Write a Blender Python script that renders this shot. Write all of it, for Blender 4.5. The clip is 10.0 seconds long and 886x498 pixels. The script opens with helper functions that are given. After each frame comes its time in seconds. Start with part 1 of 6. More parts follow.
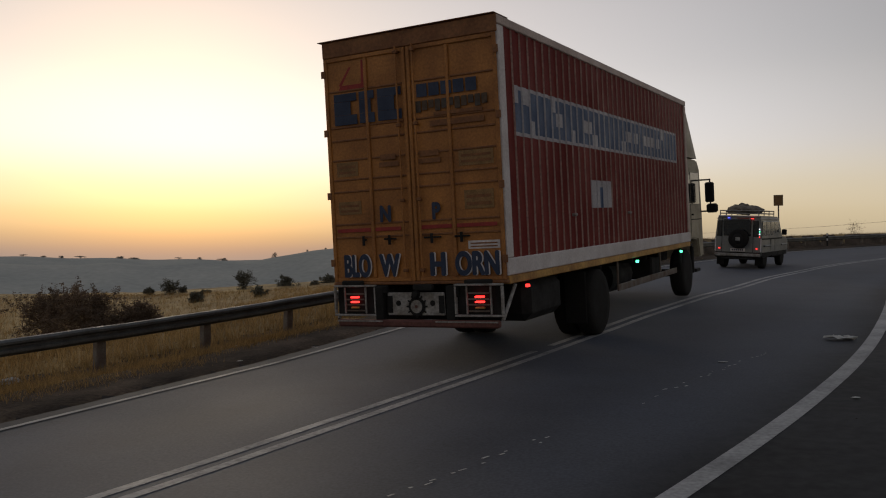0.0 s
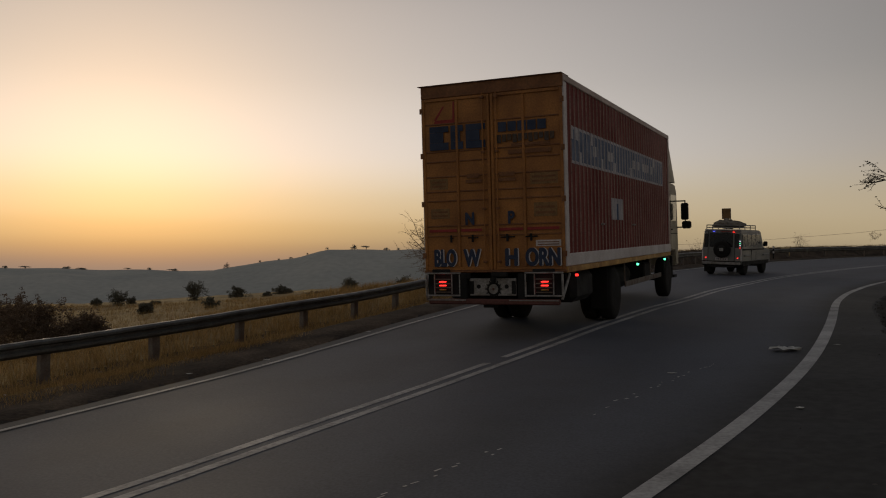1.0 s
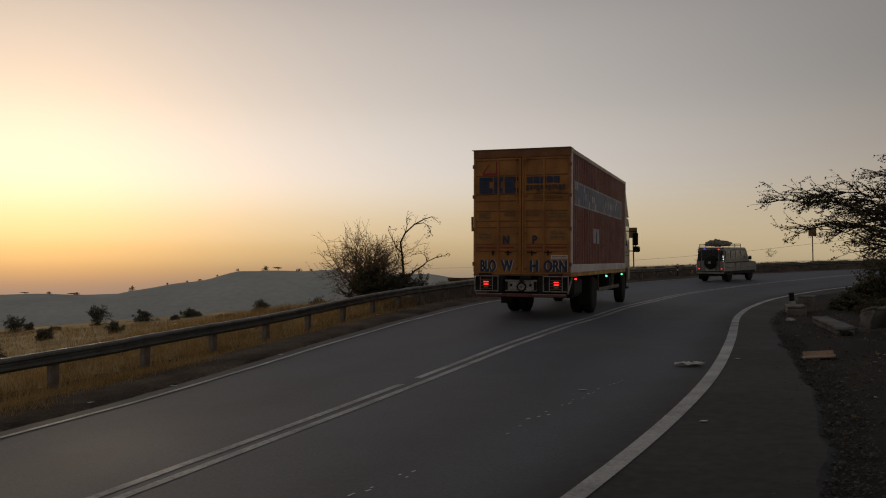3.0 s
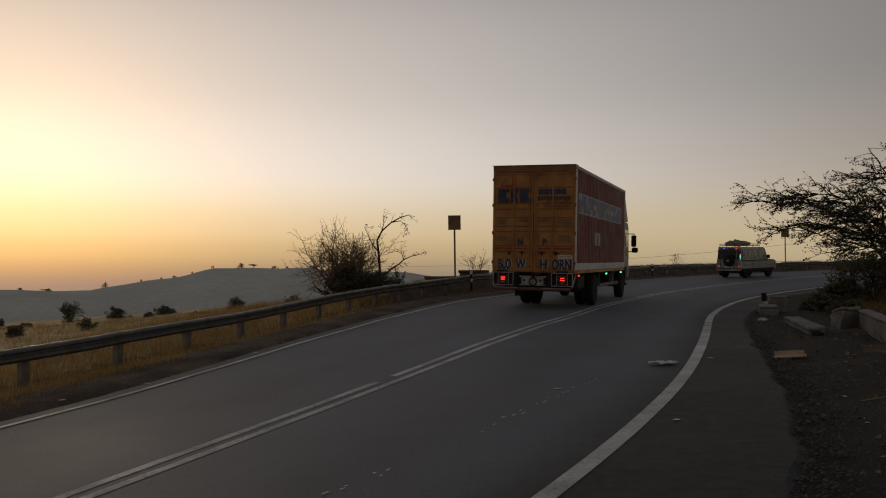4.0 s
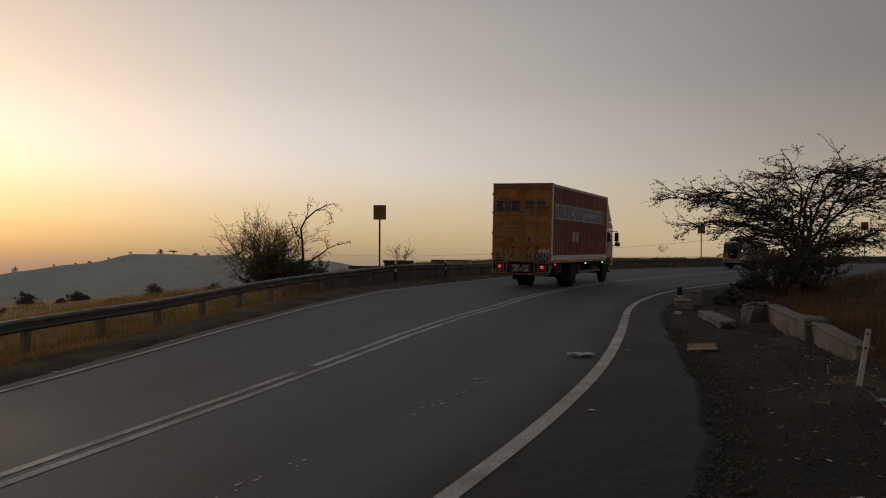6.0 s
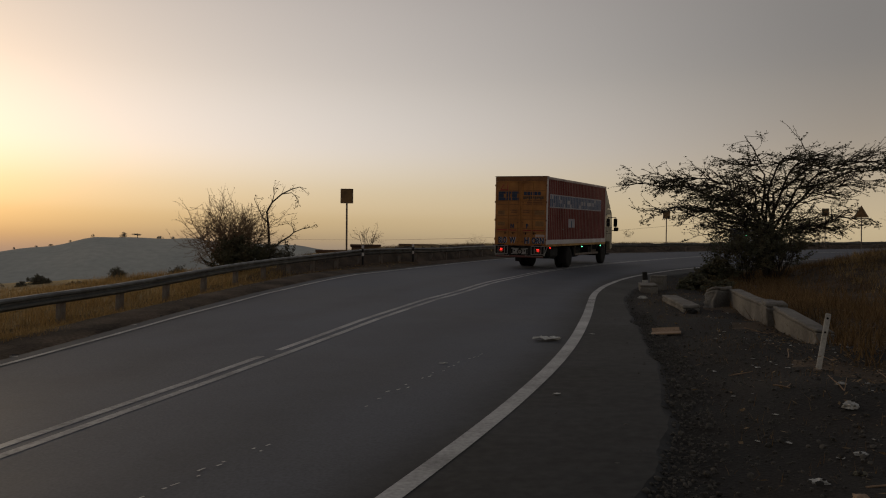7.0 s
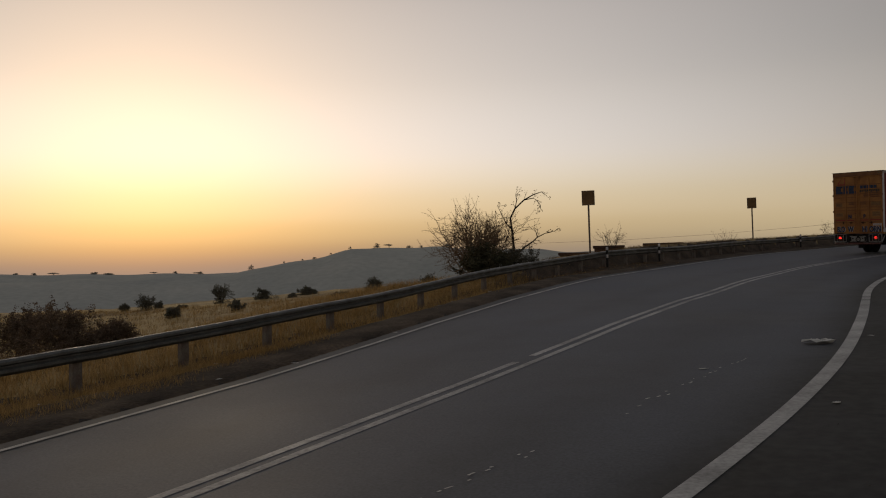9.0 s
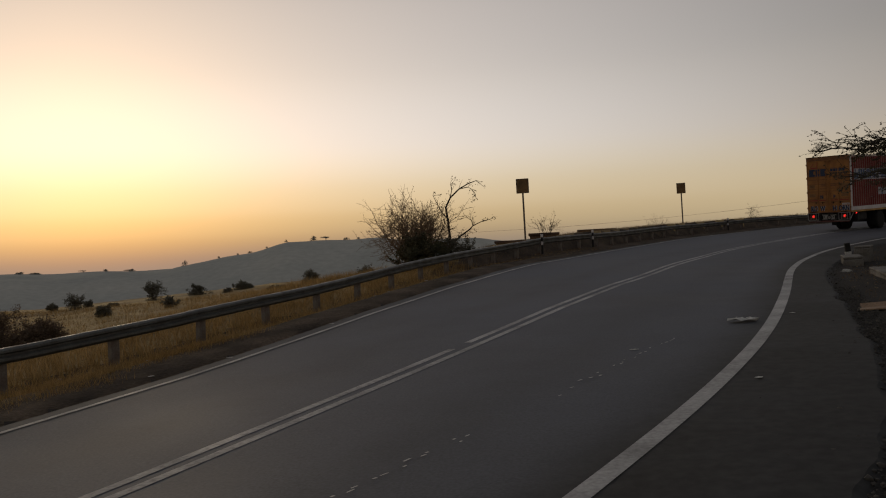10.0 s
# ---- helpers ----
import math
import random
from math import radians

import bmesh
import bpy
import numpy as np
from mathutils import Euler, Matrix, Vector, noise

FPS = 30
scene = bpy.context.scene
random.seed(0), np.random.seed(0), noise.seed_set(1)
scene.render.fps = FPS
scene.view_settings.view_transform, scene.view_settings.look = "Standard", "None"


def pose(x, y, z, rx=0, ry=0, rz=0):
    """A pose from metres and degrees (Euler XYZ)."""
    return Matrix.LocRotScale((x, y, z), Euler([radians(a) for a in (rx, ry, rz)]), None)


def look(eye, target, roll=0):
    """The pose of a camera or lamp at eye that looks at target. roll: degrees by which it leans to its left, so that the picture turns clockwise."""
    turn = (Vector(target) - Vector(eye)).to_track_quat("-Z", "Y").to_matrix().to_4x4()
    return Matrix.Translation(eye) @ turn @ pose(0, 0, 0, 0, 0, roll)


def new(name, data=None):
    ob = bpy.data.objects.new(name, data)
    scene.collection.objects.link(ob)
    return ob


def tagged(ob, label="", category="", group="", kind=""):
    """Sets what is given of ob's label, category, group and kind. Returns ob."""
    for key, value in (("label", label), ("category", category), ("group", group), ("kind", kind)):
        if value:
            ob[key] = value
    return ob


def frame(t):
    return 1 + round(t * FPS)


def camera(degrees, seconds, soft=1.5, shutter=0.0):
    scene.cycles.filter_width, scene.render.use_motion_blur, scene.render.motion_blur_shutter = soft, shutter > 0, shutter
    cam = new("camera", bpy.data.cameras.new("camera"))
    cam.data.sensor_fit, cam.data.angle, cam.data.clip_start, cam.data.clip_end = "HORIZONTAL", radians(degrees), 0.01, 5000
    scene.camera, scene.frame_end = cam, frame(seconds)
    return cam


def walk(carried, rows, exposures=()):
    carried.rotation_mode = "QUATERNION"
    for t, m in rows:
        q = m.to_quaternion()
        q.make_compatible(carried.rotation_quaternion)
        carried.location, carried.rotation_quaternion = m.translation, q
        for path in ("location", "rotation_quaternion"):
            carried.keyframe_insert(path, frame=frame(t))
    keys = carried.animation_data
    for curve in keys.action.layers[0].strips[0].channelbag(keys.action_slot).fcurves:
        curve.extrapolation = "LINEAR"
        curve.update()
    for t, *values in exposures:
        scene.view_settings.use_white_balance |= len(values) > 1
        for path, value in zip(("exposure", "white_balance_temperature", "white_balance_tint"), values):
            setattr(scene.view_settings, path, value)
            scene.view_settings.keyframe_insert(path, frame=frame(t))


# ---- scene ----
cam = camera(55.28, 10.0, soft=1.1)
# seconds, yaw to the right, pitch, roll and the few centimetres of sway of a camera held on one spot of the verge
VIEW = [(0.0, -11.18, 1.11, -0.12, -0.021, -0.012, -0.015), (0.5, -9.32, 1.52, -0.21, -0.013, -0.005, -0.008), (1.0, -8.09, 1.88, -0.26, -0.010, -0.012, -0.008),
        (1.5, -7.03, 2.24, -0.13, -0.013, -0.008, -0.005), (2.0, -5.48, 2.70, 0.10, -0.012, -0.010, -0.004), (2.5, -3.67, 3.26, 0.38, -0.006, -0.011, 0.001),
        (4.0, -0.68, 3.11, 0.14, 0.006, -0.014, 0.002), (4.5, -0.02, 3.06, 0.02, 0.008, -0.012, -0.001), (5.0, 1.27, 2.86, -0.10, 0.017, -0.006, -0.005),
        (5.5, 2.75, 2.60, -0.38, 0.029, -0.004, 0.000), (7.0, 6.60, 1.45, -0.82, 0.057, 0.042, -0.002), (7.5, 6.02, 0.16, -0.17, 0.049, 0.043, 0.001),
        (8.0, 0.11, -0.13, 0.25, 0.012, 0.045, 0.035), (8.5, -7.07, 1.19, 0.58, -0.050, 0.020, 0.045), (9.0, -9.67, 1.66, 1.17, -0.051, 0.012, 0.042),
        (9.5, -7.24, 1.26, 2.05, -0.021, -0.008, 0.022), (10.0, -5.48, 0.88, 2.56, 0.002, -0.004, 0.017)]
walk(cam, [(t, pose(x, y, z, 90 + p, r, -yw)) for t, yw, p, r, x, y, z in VIEW],
     exposures=[(0.0, 0.36, 6050, 10), (0.3, 0.12, 6250, 10), (0.7, -0.14, 6400, 10), (1.5, -0.14, 6450, 10), (2.5, 0.0, 6500, 10), (4.0, 0.05, 6500, 10), (6.8, 0.08, 6550, 10), (7.5, 0.1, 6550, 10), (8.8, 0.08, 6450, 10), (10.0, 0.08, 6450, 10)])

# ---- world and light: a hazy sky with the sun low over the plain ----
SUN_AZ, SUN_EL = radians(-29), radians(7.0)
SUN_DIR = Vector((math.sin(SUN_AZ) * math.cos(SUN_EL), math.cos(SUN_AZ) * math.cos(SUN_EL), math.sin(SUN_EL)))


def build_world():
    world = bpy.data.worlds.new("hazy_dusk")
    scene.world = world
    world.use_nodes = True
    nt = world.node_tree
    n, link = nt.nodes, nt.links
    n.clear()
    out = n.new("ShaderNodeOutputWorld")
    sky = n.new("ShaderNodeTexSky")
    sky.sky_type, sky.sun_disc = "NISHITA", False
    sky.sun_elevation, sky.sun_rotation = SUN_EL, SUN_AZ
    sky.air_density, sky.dust_density, sky.ozone_density = 1.5, 4.0, 1.0
    bg_sky = n.new("ShaderNodeBackground")
    bg_sky.inputs[1].default_value = 0.012
    link.new(sky.outputs[0], bg_sky.inputs[0])
    # haze: colours by height above the horizon, away from the sun and near it
    co = n.new("ShaderNodeTexCoord")
    sep = n.new("ShaderNodeSeparateXYZ")
    link.new(co.outputs["Generated"], sep.inputs[0])
    dot = n.new("ShaderNodeVectorMath")
    dot.operation = "DOT_PRODUCT"
    flat = Vector((math.sin(radians(-22)), math.cos(radians(-22)), 0.12)).normalized()
    dot.inputs[1].default_value = flat
    link.new(co.outputs["Generated"], dot.inputs[0])

    def ramp(stops, src):
        r = n.new("ShaderNodeValToRGB")
        r.color_ramp.interpolation = "CARDINAL"
        while len(r.color_ramp.elements) < len(stops):
            r.color_ramp.elements.new(0.5)
        for e, (p, c) in zip(r.color_ramp.elements, stops):
            e.position, e.color = p, (*c, 1)
        link.new(src, r.inputs[0])
        return r.outputs[0]
    away = ramp([(0.0, (0.20, 0.18, 0.165)), (0.03, (0.56, 0.45, 0.285)), (0.07, (0.61, 0.50, 0.34)), (0.13, (0.42, 0.358, 0.295)),
                 (0.22, (0.27, 0.248, 0.236)), (0.33, (0.228, 0.214, 0.212)), (1.0, (0.16, 0.165, 0.185))], sep.outputs[2])
    near = ramp([(0.0, (0.27, 0.245, 0.235)), (0.02, (0.28, 0.235, 0.205)), (0.04, (0.46, 0.36, 0.225)), (0.065, (0.66, 0.53, 0.335)), (0.10, (0.80, 0.705, 0.55)), (0.14, (0.875, 0.825, 0.785)),
                 (0.22, (0.73, 0.685, 0.665)), (0.33, (0.54, 0.50, 0.495)), (1.0, (0.24, 0.24, 0.27))], sep.outputs[2])
    rise = n.new("ShaderNodeMapRange")
    rise.inputs[1].default_value, rise.inputs[2].default_value = 0.57, 1.0
    link.new(dot.outputs["Value"], rise.inputs[0])
    glow = n.new("ShaderNodeMath")
    glow.operation = "POWER"
    glow.inputs[1].default_value = 1.45
    link.new(rise.outputs[0], glow.inputs[0])
    mix = n.new("ShaderNodeMix")
    mix.data_type = "RGBA"
    link.new(glow.outputs[0], mix.inputs[0])
    link.new(away, mix.inputs[6])
    link.new(near, mix.inputs[7])
    bg = n.new("ShaderNodeBackground")
    bg.inputs[1].default_value = 0.76
    link.new(mix.outputs[2], bg.inputs[0])
    add = n.new("ShaderNodeAddShader")
    link.new(bg_sky.outputs[0], add.inputs[0])
    link.new(bg.outputs[0], add.inputs[1])
    link.new(add.outputs[0], out.inputs[0])


build_world()
sun = new("sun", bpy.data.lights.new("sun", "SUN"))
sun.data.energy, sun.data.angle, sun.data.color = 0.4, radians(12), (1.0, 0.78, 0.5)
sun.matrix_world = look(SUN_DIR * 50, (0, 0, 0))


# ---- materials ----
def material(name, base, rough=0.7, metal=0.0, vary=0.25, scale=4.0, fine=60.0, bump=0.2, tint=None, bump_dist=0.01,
             spec=0.5, per_object=0.0, translucent=0.0, island=0.0, patchy=0.12):
    """A worn surface: two scales of noise in the colour, fine relief, and patchy roughness."""
    m = bpy.data.materials.new(name)
    m.use_nodes = True
    nt = m.node_tree
    n, link = nt.nodes, nt.links
    b = n["Principled BSDF"]
    co = n.new("ShaderNodeTexCoord")
    big, small = n.new("ShaderNodeTexNoise"), n.new("ShaderNodeTexNoise")
    for t, s, d in ((big, scale, 5), (small, fine, 3)):
        t.inputs["Scale"].default_value, t.inputs["Detail"].default_value = s, d
        link.new(co.outputs["Object"], t.inputs["Vector"])
    r1 = n.new("ShaderNodeMapRange")
    r1.inputs[1].default_value, r1.inputs[2].default_value = 0.3, 0.7
    link.new(big.outputs[0], r1.inputs[0])
    mix = n.new("ShaderNodeMix")
    mix.data_type = "RGBA"
    tint = tint or tuple(c * (1 - vary) for c in base)
    mix.inputs[6].default_value, mix.inputs[7].default_value = (*base, 1), (*tint, 1)
    link.new(r1.outputs[0], mix.inputs[0])
    v = n.new("ShaderNodeMapRange")
    v.inputs[1].default_value, v.inputs[2].default_value = 0.25, 0.75
    v.inputs[3].default_value, v.inputs[4].default_value = 1 - vary, 1 + vary
    link.new(small.outputs[0], v.inputs[0])
    hsv = n.new("ShaderNodeHueSaturation")
    link.new(mix.outputs[2], hsv.inputs["Color"])
    value = v.outputs[0]
    if per_object or island:
        if island:
            info = n.new("ShaderNodeNewGeometry").outputs["Random Per Island"]
        else:
            info = n.new("ShaderNodeObjectInfo").outputs["Random"]
        amount = per_object or island
        o = n.new("ShaderNodeMapRange")
        o.inputs[3].default_value, o.inputs[4].default_value = 1 - amount, 1 + amount
        link.new(info, o.inputs[0])
        mul = n.new("ShaderNodeMath")
        mul.operation = "MULTIPLY"
        link.new(value, mul.inputs[0])
        link.new(o.outputs[0], mul.inputs[1])
        value = mul.outputs[0]
    link.new(value, hsv.inputs["Value"])
    link.new(hsv.outputs[0], b.inputs["Base Color"])
    rr = n.new("ShaderNodeMapRange")
    rr.inputs[3].default_value, rr.inputs[4].default_value = max(0.05, rough - patchy), min(1, rough + patchy)
    rr.inputs[1].default_value, rr.inputs[2].default_value = 0.3, 0.7
    link.new(big.outputs[0], rr.inputs[0])
    link.new(rr.outputs[0], b.inputs["Roughness"])
    b.inputs["Metallic"].default_value = metal
    b.inputs["Specular IOR Level"].default_value = spec
    if bump:
        bp = n.new("ShaderNodeBump")
        bp.inputs["Strength"].default_value, bp.inputs["Distance"].default_value = bump, bump_dist
        link.new(small.outputs[0], bp.inputs["Height"])
        link.new(bp.outputs[0], b.inputs["Normal"])
    if translucent:
        tr = n.new("ShaderNodeBsdfTranslucent")
        link.new(hsv.outputs[0], tr.inputs[0])
        ms = n.new("ShaderNodeMixShader")
        ms.inputs[0].default_value = translucent
        link.new(b.outputs[0], ms.inputs[1])
        link.new(tr.outputs[0], ms.inputs[2])
        link.new(ms.outputs[0], n["Material Output"].inputs[0])
    return m


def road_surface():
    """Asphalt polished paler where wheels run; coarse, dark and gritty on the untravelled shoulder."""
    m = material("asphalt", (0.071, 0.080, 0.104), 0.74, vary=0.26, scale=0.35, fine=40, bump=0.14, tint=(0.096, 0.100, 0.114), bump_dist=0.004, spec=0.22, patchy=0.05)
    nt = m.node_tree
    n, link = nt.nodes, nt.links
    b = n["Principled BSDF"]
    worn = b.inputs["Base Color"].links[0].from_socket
    wear_sheen = n.new("ShaderNodeAttribute")
    wear_sheen.attribute_name = "wear_sheen"
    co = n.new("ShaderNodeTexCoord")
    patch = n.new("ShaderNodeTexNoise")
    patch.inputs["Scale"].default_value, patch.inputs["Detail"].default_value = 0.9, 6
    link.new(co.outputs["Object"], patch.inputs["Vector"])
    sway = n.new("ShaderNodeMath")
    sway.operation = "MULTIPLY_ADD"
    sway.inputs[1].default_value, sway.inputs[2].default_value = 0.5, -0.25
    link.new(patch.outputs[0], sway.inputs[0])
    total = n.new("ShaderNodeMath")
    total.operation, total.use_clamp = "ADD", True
    link.new(wear_sheen.outputs["Fac"], total.inputs[0])
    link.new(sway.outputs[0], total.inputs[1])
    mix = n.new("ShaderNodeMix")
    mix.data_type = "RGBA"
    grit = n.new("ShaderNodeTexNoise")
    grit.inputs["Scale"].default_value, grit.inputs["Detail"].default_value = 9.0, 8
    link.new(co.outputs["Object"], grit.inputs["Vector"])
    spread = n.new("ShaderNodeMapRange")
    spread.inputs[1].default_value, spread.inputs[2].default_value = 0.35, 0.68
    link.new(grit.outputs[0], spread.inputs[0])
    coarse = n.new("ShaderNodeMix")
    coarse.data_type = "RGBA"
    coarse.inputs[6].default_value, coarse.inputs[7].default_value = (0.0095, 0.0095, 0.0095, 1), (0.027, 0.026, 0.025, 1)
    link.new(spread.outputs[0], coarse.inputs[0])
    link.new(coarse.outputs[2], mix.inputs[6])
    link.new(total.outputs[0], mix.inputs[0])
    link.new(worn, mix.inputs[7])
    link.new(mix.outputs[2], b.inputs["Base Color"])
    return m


def lamp_material(name, color, strength):
    m = bpy.data.materials.new(name)
    m.use_nodes = True
    b = m.node_tree.nodes["Principled BSDF"]
    b.inputs["Base Color"].default_value = (*color, 1)
    b.inputs["Emission Color"].default_value = (*color, 1)
    b.inputs["Emission Strength"].default_value = strength
    b.inputs["Roughness"].default_value = 0.3
    return m


M = dict(
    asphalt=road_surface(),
    paint_line=material("worn_road_paint", (0.42, 0.41, 0.395), 0.7, vary=0.28, scale=1.7, fine=26, bump=0.3, tint=(0.25, 0.245, 0.235)),
    fleck=material("bright_flecks", (0.5, 0.49, 0.46), 0.7, vary=0.2, scale=3, fine=25, bump=0.2),
    faded_line=material("faded_road_paint", (0.38, 0.372, 0.365), 0.75, vary=0.4, scale=1.2, fine=20, bump=0.3, tint=(0.19, 0.188, 0.187)),
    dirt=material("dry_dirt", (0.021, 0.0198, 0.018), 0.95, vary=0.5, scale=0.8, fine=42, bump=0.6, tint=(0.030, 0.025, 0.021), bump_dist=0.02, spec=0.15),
    brown_dirt=material("littered_brown_dirt", (0.10, 0.07, 0.046), 0.95, vary=0.45, scale=1.1, fine=18, bump=0.8, tint=(0.03, 0.023, 0.017), bump_dist=0.03, spec=0.12),
    field=material("dry_field", (0.38, 0.265, 0.10), 0.95, vary=0.3, scale=0.12, fine=9, bump=0.6, tint=(0.18, 0.135, 0.08), bump_dist=0.05, spec=0.1),
    # distance haze is mixed into this scrub colour as pale grey
    haze_hill=material("haze_tinted_scrub", (0.46, 0.45, 0.40), 1.0, vary=0.10, scale=0.02, fine=0.3, bump=0.0, tint=(0.37, 0.375, 0.345), spec=0.0),
    dry_grass=material("dry_grass", (0.36, 0.245, 0.105), 0.8, vary=0.3, scale=0.6, fine=8, bump=0, tint=(0.27, 0.17, 0.065), spec=0.2, island=0.35, translucent=0.5),
    brown_grass=material("brown_grass", (0.19, 0.118, 0.056), 0.9, vary=0.3, scale=0.6, fine=8, bump=0, tint=(0.09, 0.06, 0.03), spec=0.1, island=0.4, translucent=0.3),
    steel=material("galvanised_steel", (0.12, 0.123, 0.12), 0.5, 0.35, vary=0.25, scale=3, fine=30, bump=0.1, tint=(0.08, 0.077, 0.07)),
    post=material("rusty_post_steel", (0.18, 0.16, 0.14), 0.7, 0.3, vary=0.3, scale=5, fine=40, tint=(0.12, 0.08, 0.06)),
    concrete=material("weathered_concrete", (0.16, 0.148, 0.13), 0.9, vary=0.3, scale=2, fine=25, bump=0.5, tint=(0.09, 0.08, 0.07)),
    white_paint=material("chalky_white_paint", (0.5, 0.49, 0.47), 0.8, vary=0.25, scale=6, fine=40, tint=(0.3, 0.28, 0.25)),
    sign_back=material("sign_sheet", (0.20, 0.11, 0.035), 0.6, 0.2, vary=0.3, scale=5, fine=30, tint=(0.12, 0.07, 0.03)),
    black=material("black_rubber", (0.011, 0.011, 0.011), 0.92, spec=0.2, vary=0.3, scale=6, fine=50, tint=(0.02, 0.018, 0.016)),
    bark=material("dark_bark", (0.045, 0.034, 0.026), 0.95, vary=0.3, scale=6, fine=40, bump=0.4),
    brush=material("rusty_brush", (0.15, 0.105, 0.07), 0.9, vary=0.3, scale=2, fine=20, bump=0, island=0.35, translucent=0.3),
    twig=material("dry_twig", (0.28, 0.185, 0.115), 0.9, vary=0.3, scale=5, fine=30, bump=0.0),
    leaf=material("dark_leaf", (0.055, 0.06, 0.028), 0.8, vary=0.3, scale=2, fine=20, bump=0, tint=(0.085, 0.065, 0.03), island=0.35, translucent=0.25),
    dry_leaf=material("dry_leaf", (0.25, 0.17, 0.09), 0.85, vary=0.3, scale=2, fine=20, bump=0, island=0.4, translucent=0.35),
    shrub=material("dusty_shrub", (0.13, 0.12, 0.085), 0.9, vary=0.3, scale=2, fine=20, bump=0, island=0.35, translucent=0.15),
    orange=material("faded_orange_paint", (0.42, 0.168, 0.03), 0.6, vary=0.28, scale=2.2, fine=35, bump=0.08, tint=(0.23, 0.092, 0.024)),
    orange_dark=material("grimy_orange_paint", (0.24, 0.10, 0.03), 0.7, vary=0.3, scale=2, fine=30, tint=(0.15, 0.06, 0.025)),
    red=material("maroon_sheet_paint", (0.165, 0.016, 0.013), 0.65, spec=0.12, vary=0.2, scale=1.2, fine=30, bump=0.06, tint=(0.115, 0.013, 0.011)),
    cream=material("faded_cream_paint", (0.52, 0.42, 0.38), 0.6, vary=0.2, scale=2, fine=30, tint=(0.42, 0.33, 0.29)),
    # pale tone that paints the light caught on the rear-facing rib faces
    rib_highlight=material("painted_rib_highlight", (0.34, 0.23, 0.20), 0.65, vary=0.3, scale=2, fine=30, tint=(0.25, 0.15, 0.125), spec=0.2),
    rail_white=material("dusty_white_paint", (0.62, 0.58, 0.58), 0.6, vary=0.15, scale=2, fine=30, tint=(0.5, 0.45, 0.44)),
    band_white=material("faded_band_paint", (0.40, 0.38, 0.41), 0.6, vary=0.2, scale=2, fine=30, tint=(0.32, 0.30, 0.32)),
    blue=material("blue_sign_paint", (0.035, 0.07, 0.16), 0.6, vary=0.25, scale=3, fine=30),
    faded_ink=material("faded_dark_lettering", (0.04, 0.036, 0.036), 0.7, vary=0.4, scale=5, fine=30, tint=(0.09, 0.055, 0.03)),
    ink=material("navy_lettering", (0.015, 0.03, 0.075), 0.6, vary=0.3, scale=4, fine=40),
    stripe_red=material("red_stripe_paint", (0.30, 0.025, 0.02), 0.6, vary=0.2, scale=3, fine=30),
    yellow=material("yellow_sill_paint", (0.55, 0.31, 0.06), 0.6, vary=0.3, scale=3, fine=30, tint=(0.3, 0.15, 0.04)),
    sticker=material("faded_sticker", (0.26, 0.14, 0.045), 0.6, vary=0.3, scale=8, fine=60),
    chassis=material("grimy_chassis", (0.012, 0.011, 0.0105), 0.85, 0.2, vary=0.4, scale=4, fine=30),
    bumper=material("dirty_bumper_red", (0.13, 0.045, 0.035), 0.7, vary=0.35, scale=4, fine=30),
    cab=material("ivory_cab_paint", (0.36, 0.32, 0.24), 0.5, vary=0.2, scale=2, fine=20, tint=(0.27, 0.23, 0.16)),
    glass=material("dark_glass", (0.015, 0.017, 0.02), 0.1, vary=0.1, scale=1, fine=10, bump=0, spec=0.6),
    # pale half-metallic base puts the sky's reflection into the window colour
    sky_glass=material("sky_reflection_glass", (0.30, 0.30, 0.29), 0.22, 0.55, vary=0.2, scale=3, fine=20, bump=0, spec=0.8),
    jeep=material("silver_white_paint", (0.17, 0.178, 0.175), 0.45, 0.15, vary=0.15, scale=2, fine=20, tint=(0.2, 0.2, 0.19)),
    cloth=material("dusty_tarpaulin", (0.12, 0.10, 0.085), 0.95, vary=0.4, scale=5, fine=30, bump=0.6, tint=(0.2, 0.17, 0.13)),
    cardboard=material("cardboard", (0.30, 0.20, 0.125), 0.9, vary=0.25, scale=6, fine=40),
    litter=material("pale_litter", (0.50, 0.49, 0.46), 0.8, vary=0.4, scale=8, fine=40, per_object=0.4),
    rubble=material("rubble_stone", (0.20, 0.17, 0.14), 0.95, vary=0.35, scale=3, fine=20, bump=0.6, per_object=0.3),
    brick_wall=material("mud_brick", (0.10, 0.055, 0.04), 0.95, vary=0.3, scale=1.5, fine=14, bump=0.5),
    lamp_red=lamp_material("red_lamp", (1.0, 0.03, 0.022), 2.2),
    lamp_green=lamp_material("green_lamp", (0.12, 1.0, 0.45), 2.6),
    lamp_blue=lamp_material("blue_lamp", (0.1, 0.12, 1.0), 1.6),
    lamp_white=lamp_material("white_lamp", (0.9, 0.9, 1.0), 1.8),
    lens_red=material("red_lens", (0.28, 0.02, 0.02), 0.3, vary=0.2, scale=6, fine=30, bump=0),
    dirty_white=material("dirty_white_frame", (0.32, 0.31, 0.30), 0.7, vary=0.4, scale=6, fine=30, tint=(0.16, 0.14, 0.12)),
)


# ---- mesh helpers ----
def mesh_object(name, bm, mats, parent=None, label="", m=None):
    me = bpy.data.meshes.new(name)
    bm.to_mesh(me)
    bm.free()
    for x in (mats if isinstance(mats, (list, tuple)) else [mats]):
        me.materials.append(x)
    ob = new(name, me)
    if parent:
        ob.parent = parent
    if m is not None:
        ob.matrix_local = m
    if label:
        tagged(ob, label)
    return ob


def part(name, bm, mat, parent, label="", m=None):
    return mesh_object(name, bm, mat, parent, label, m)


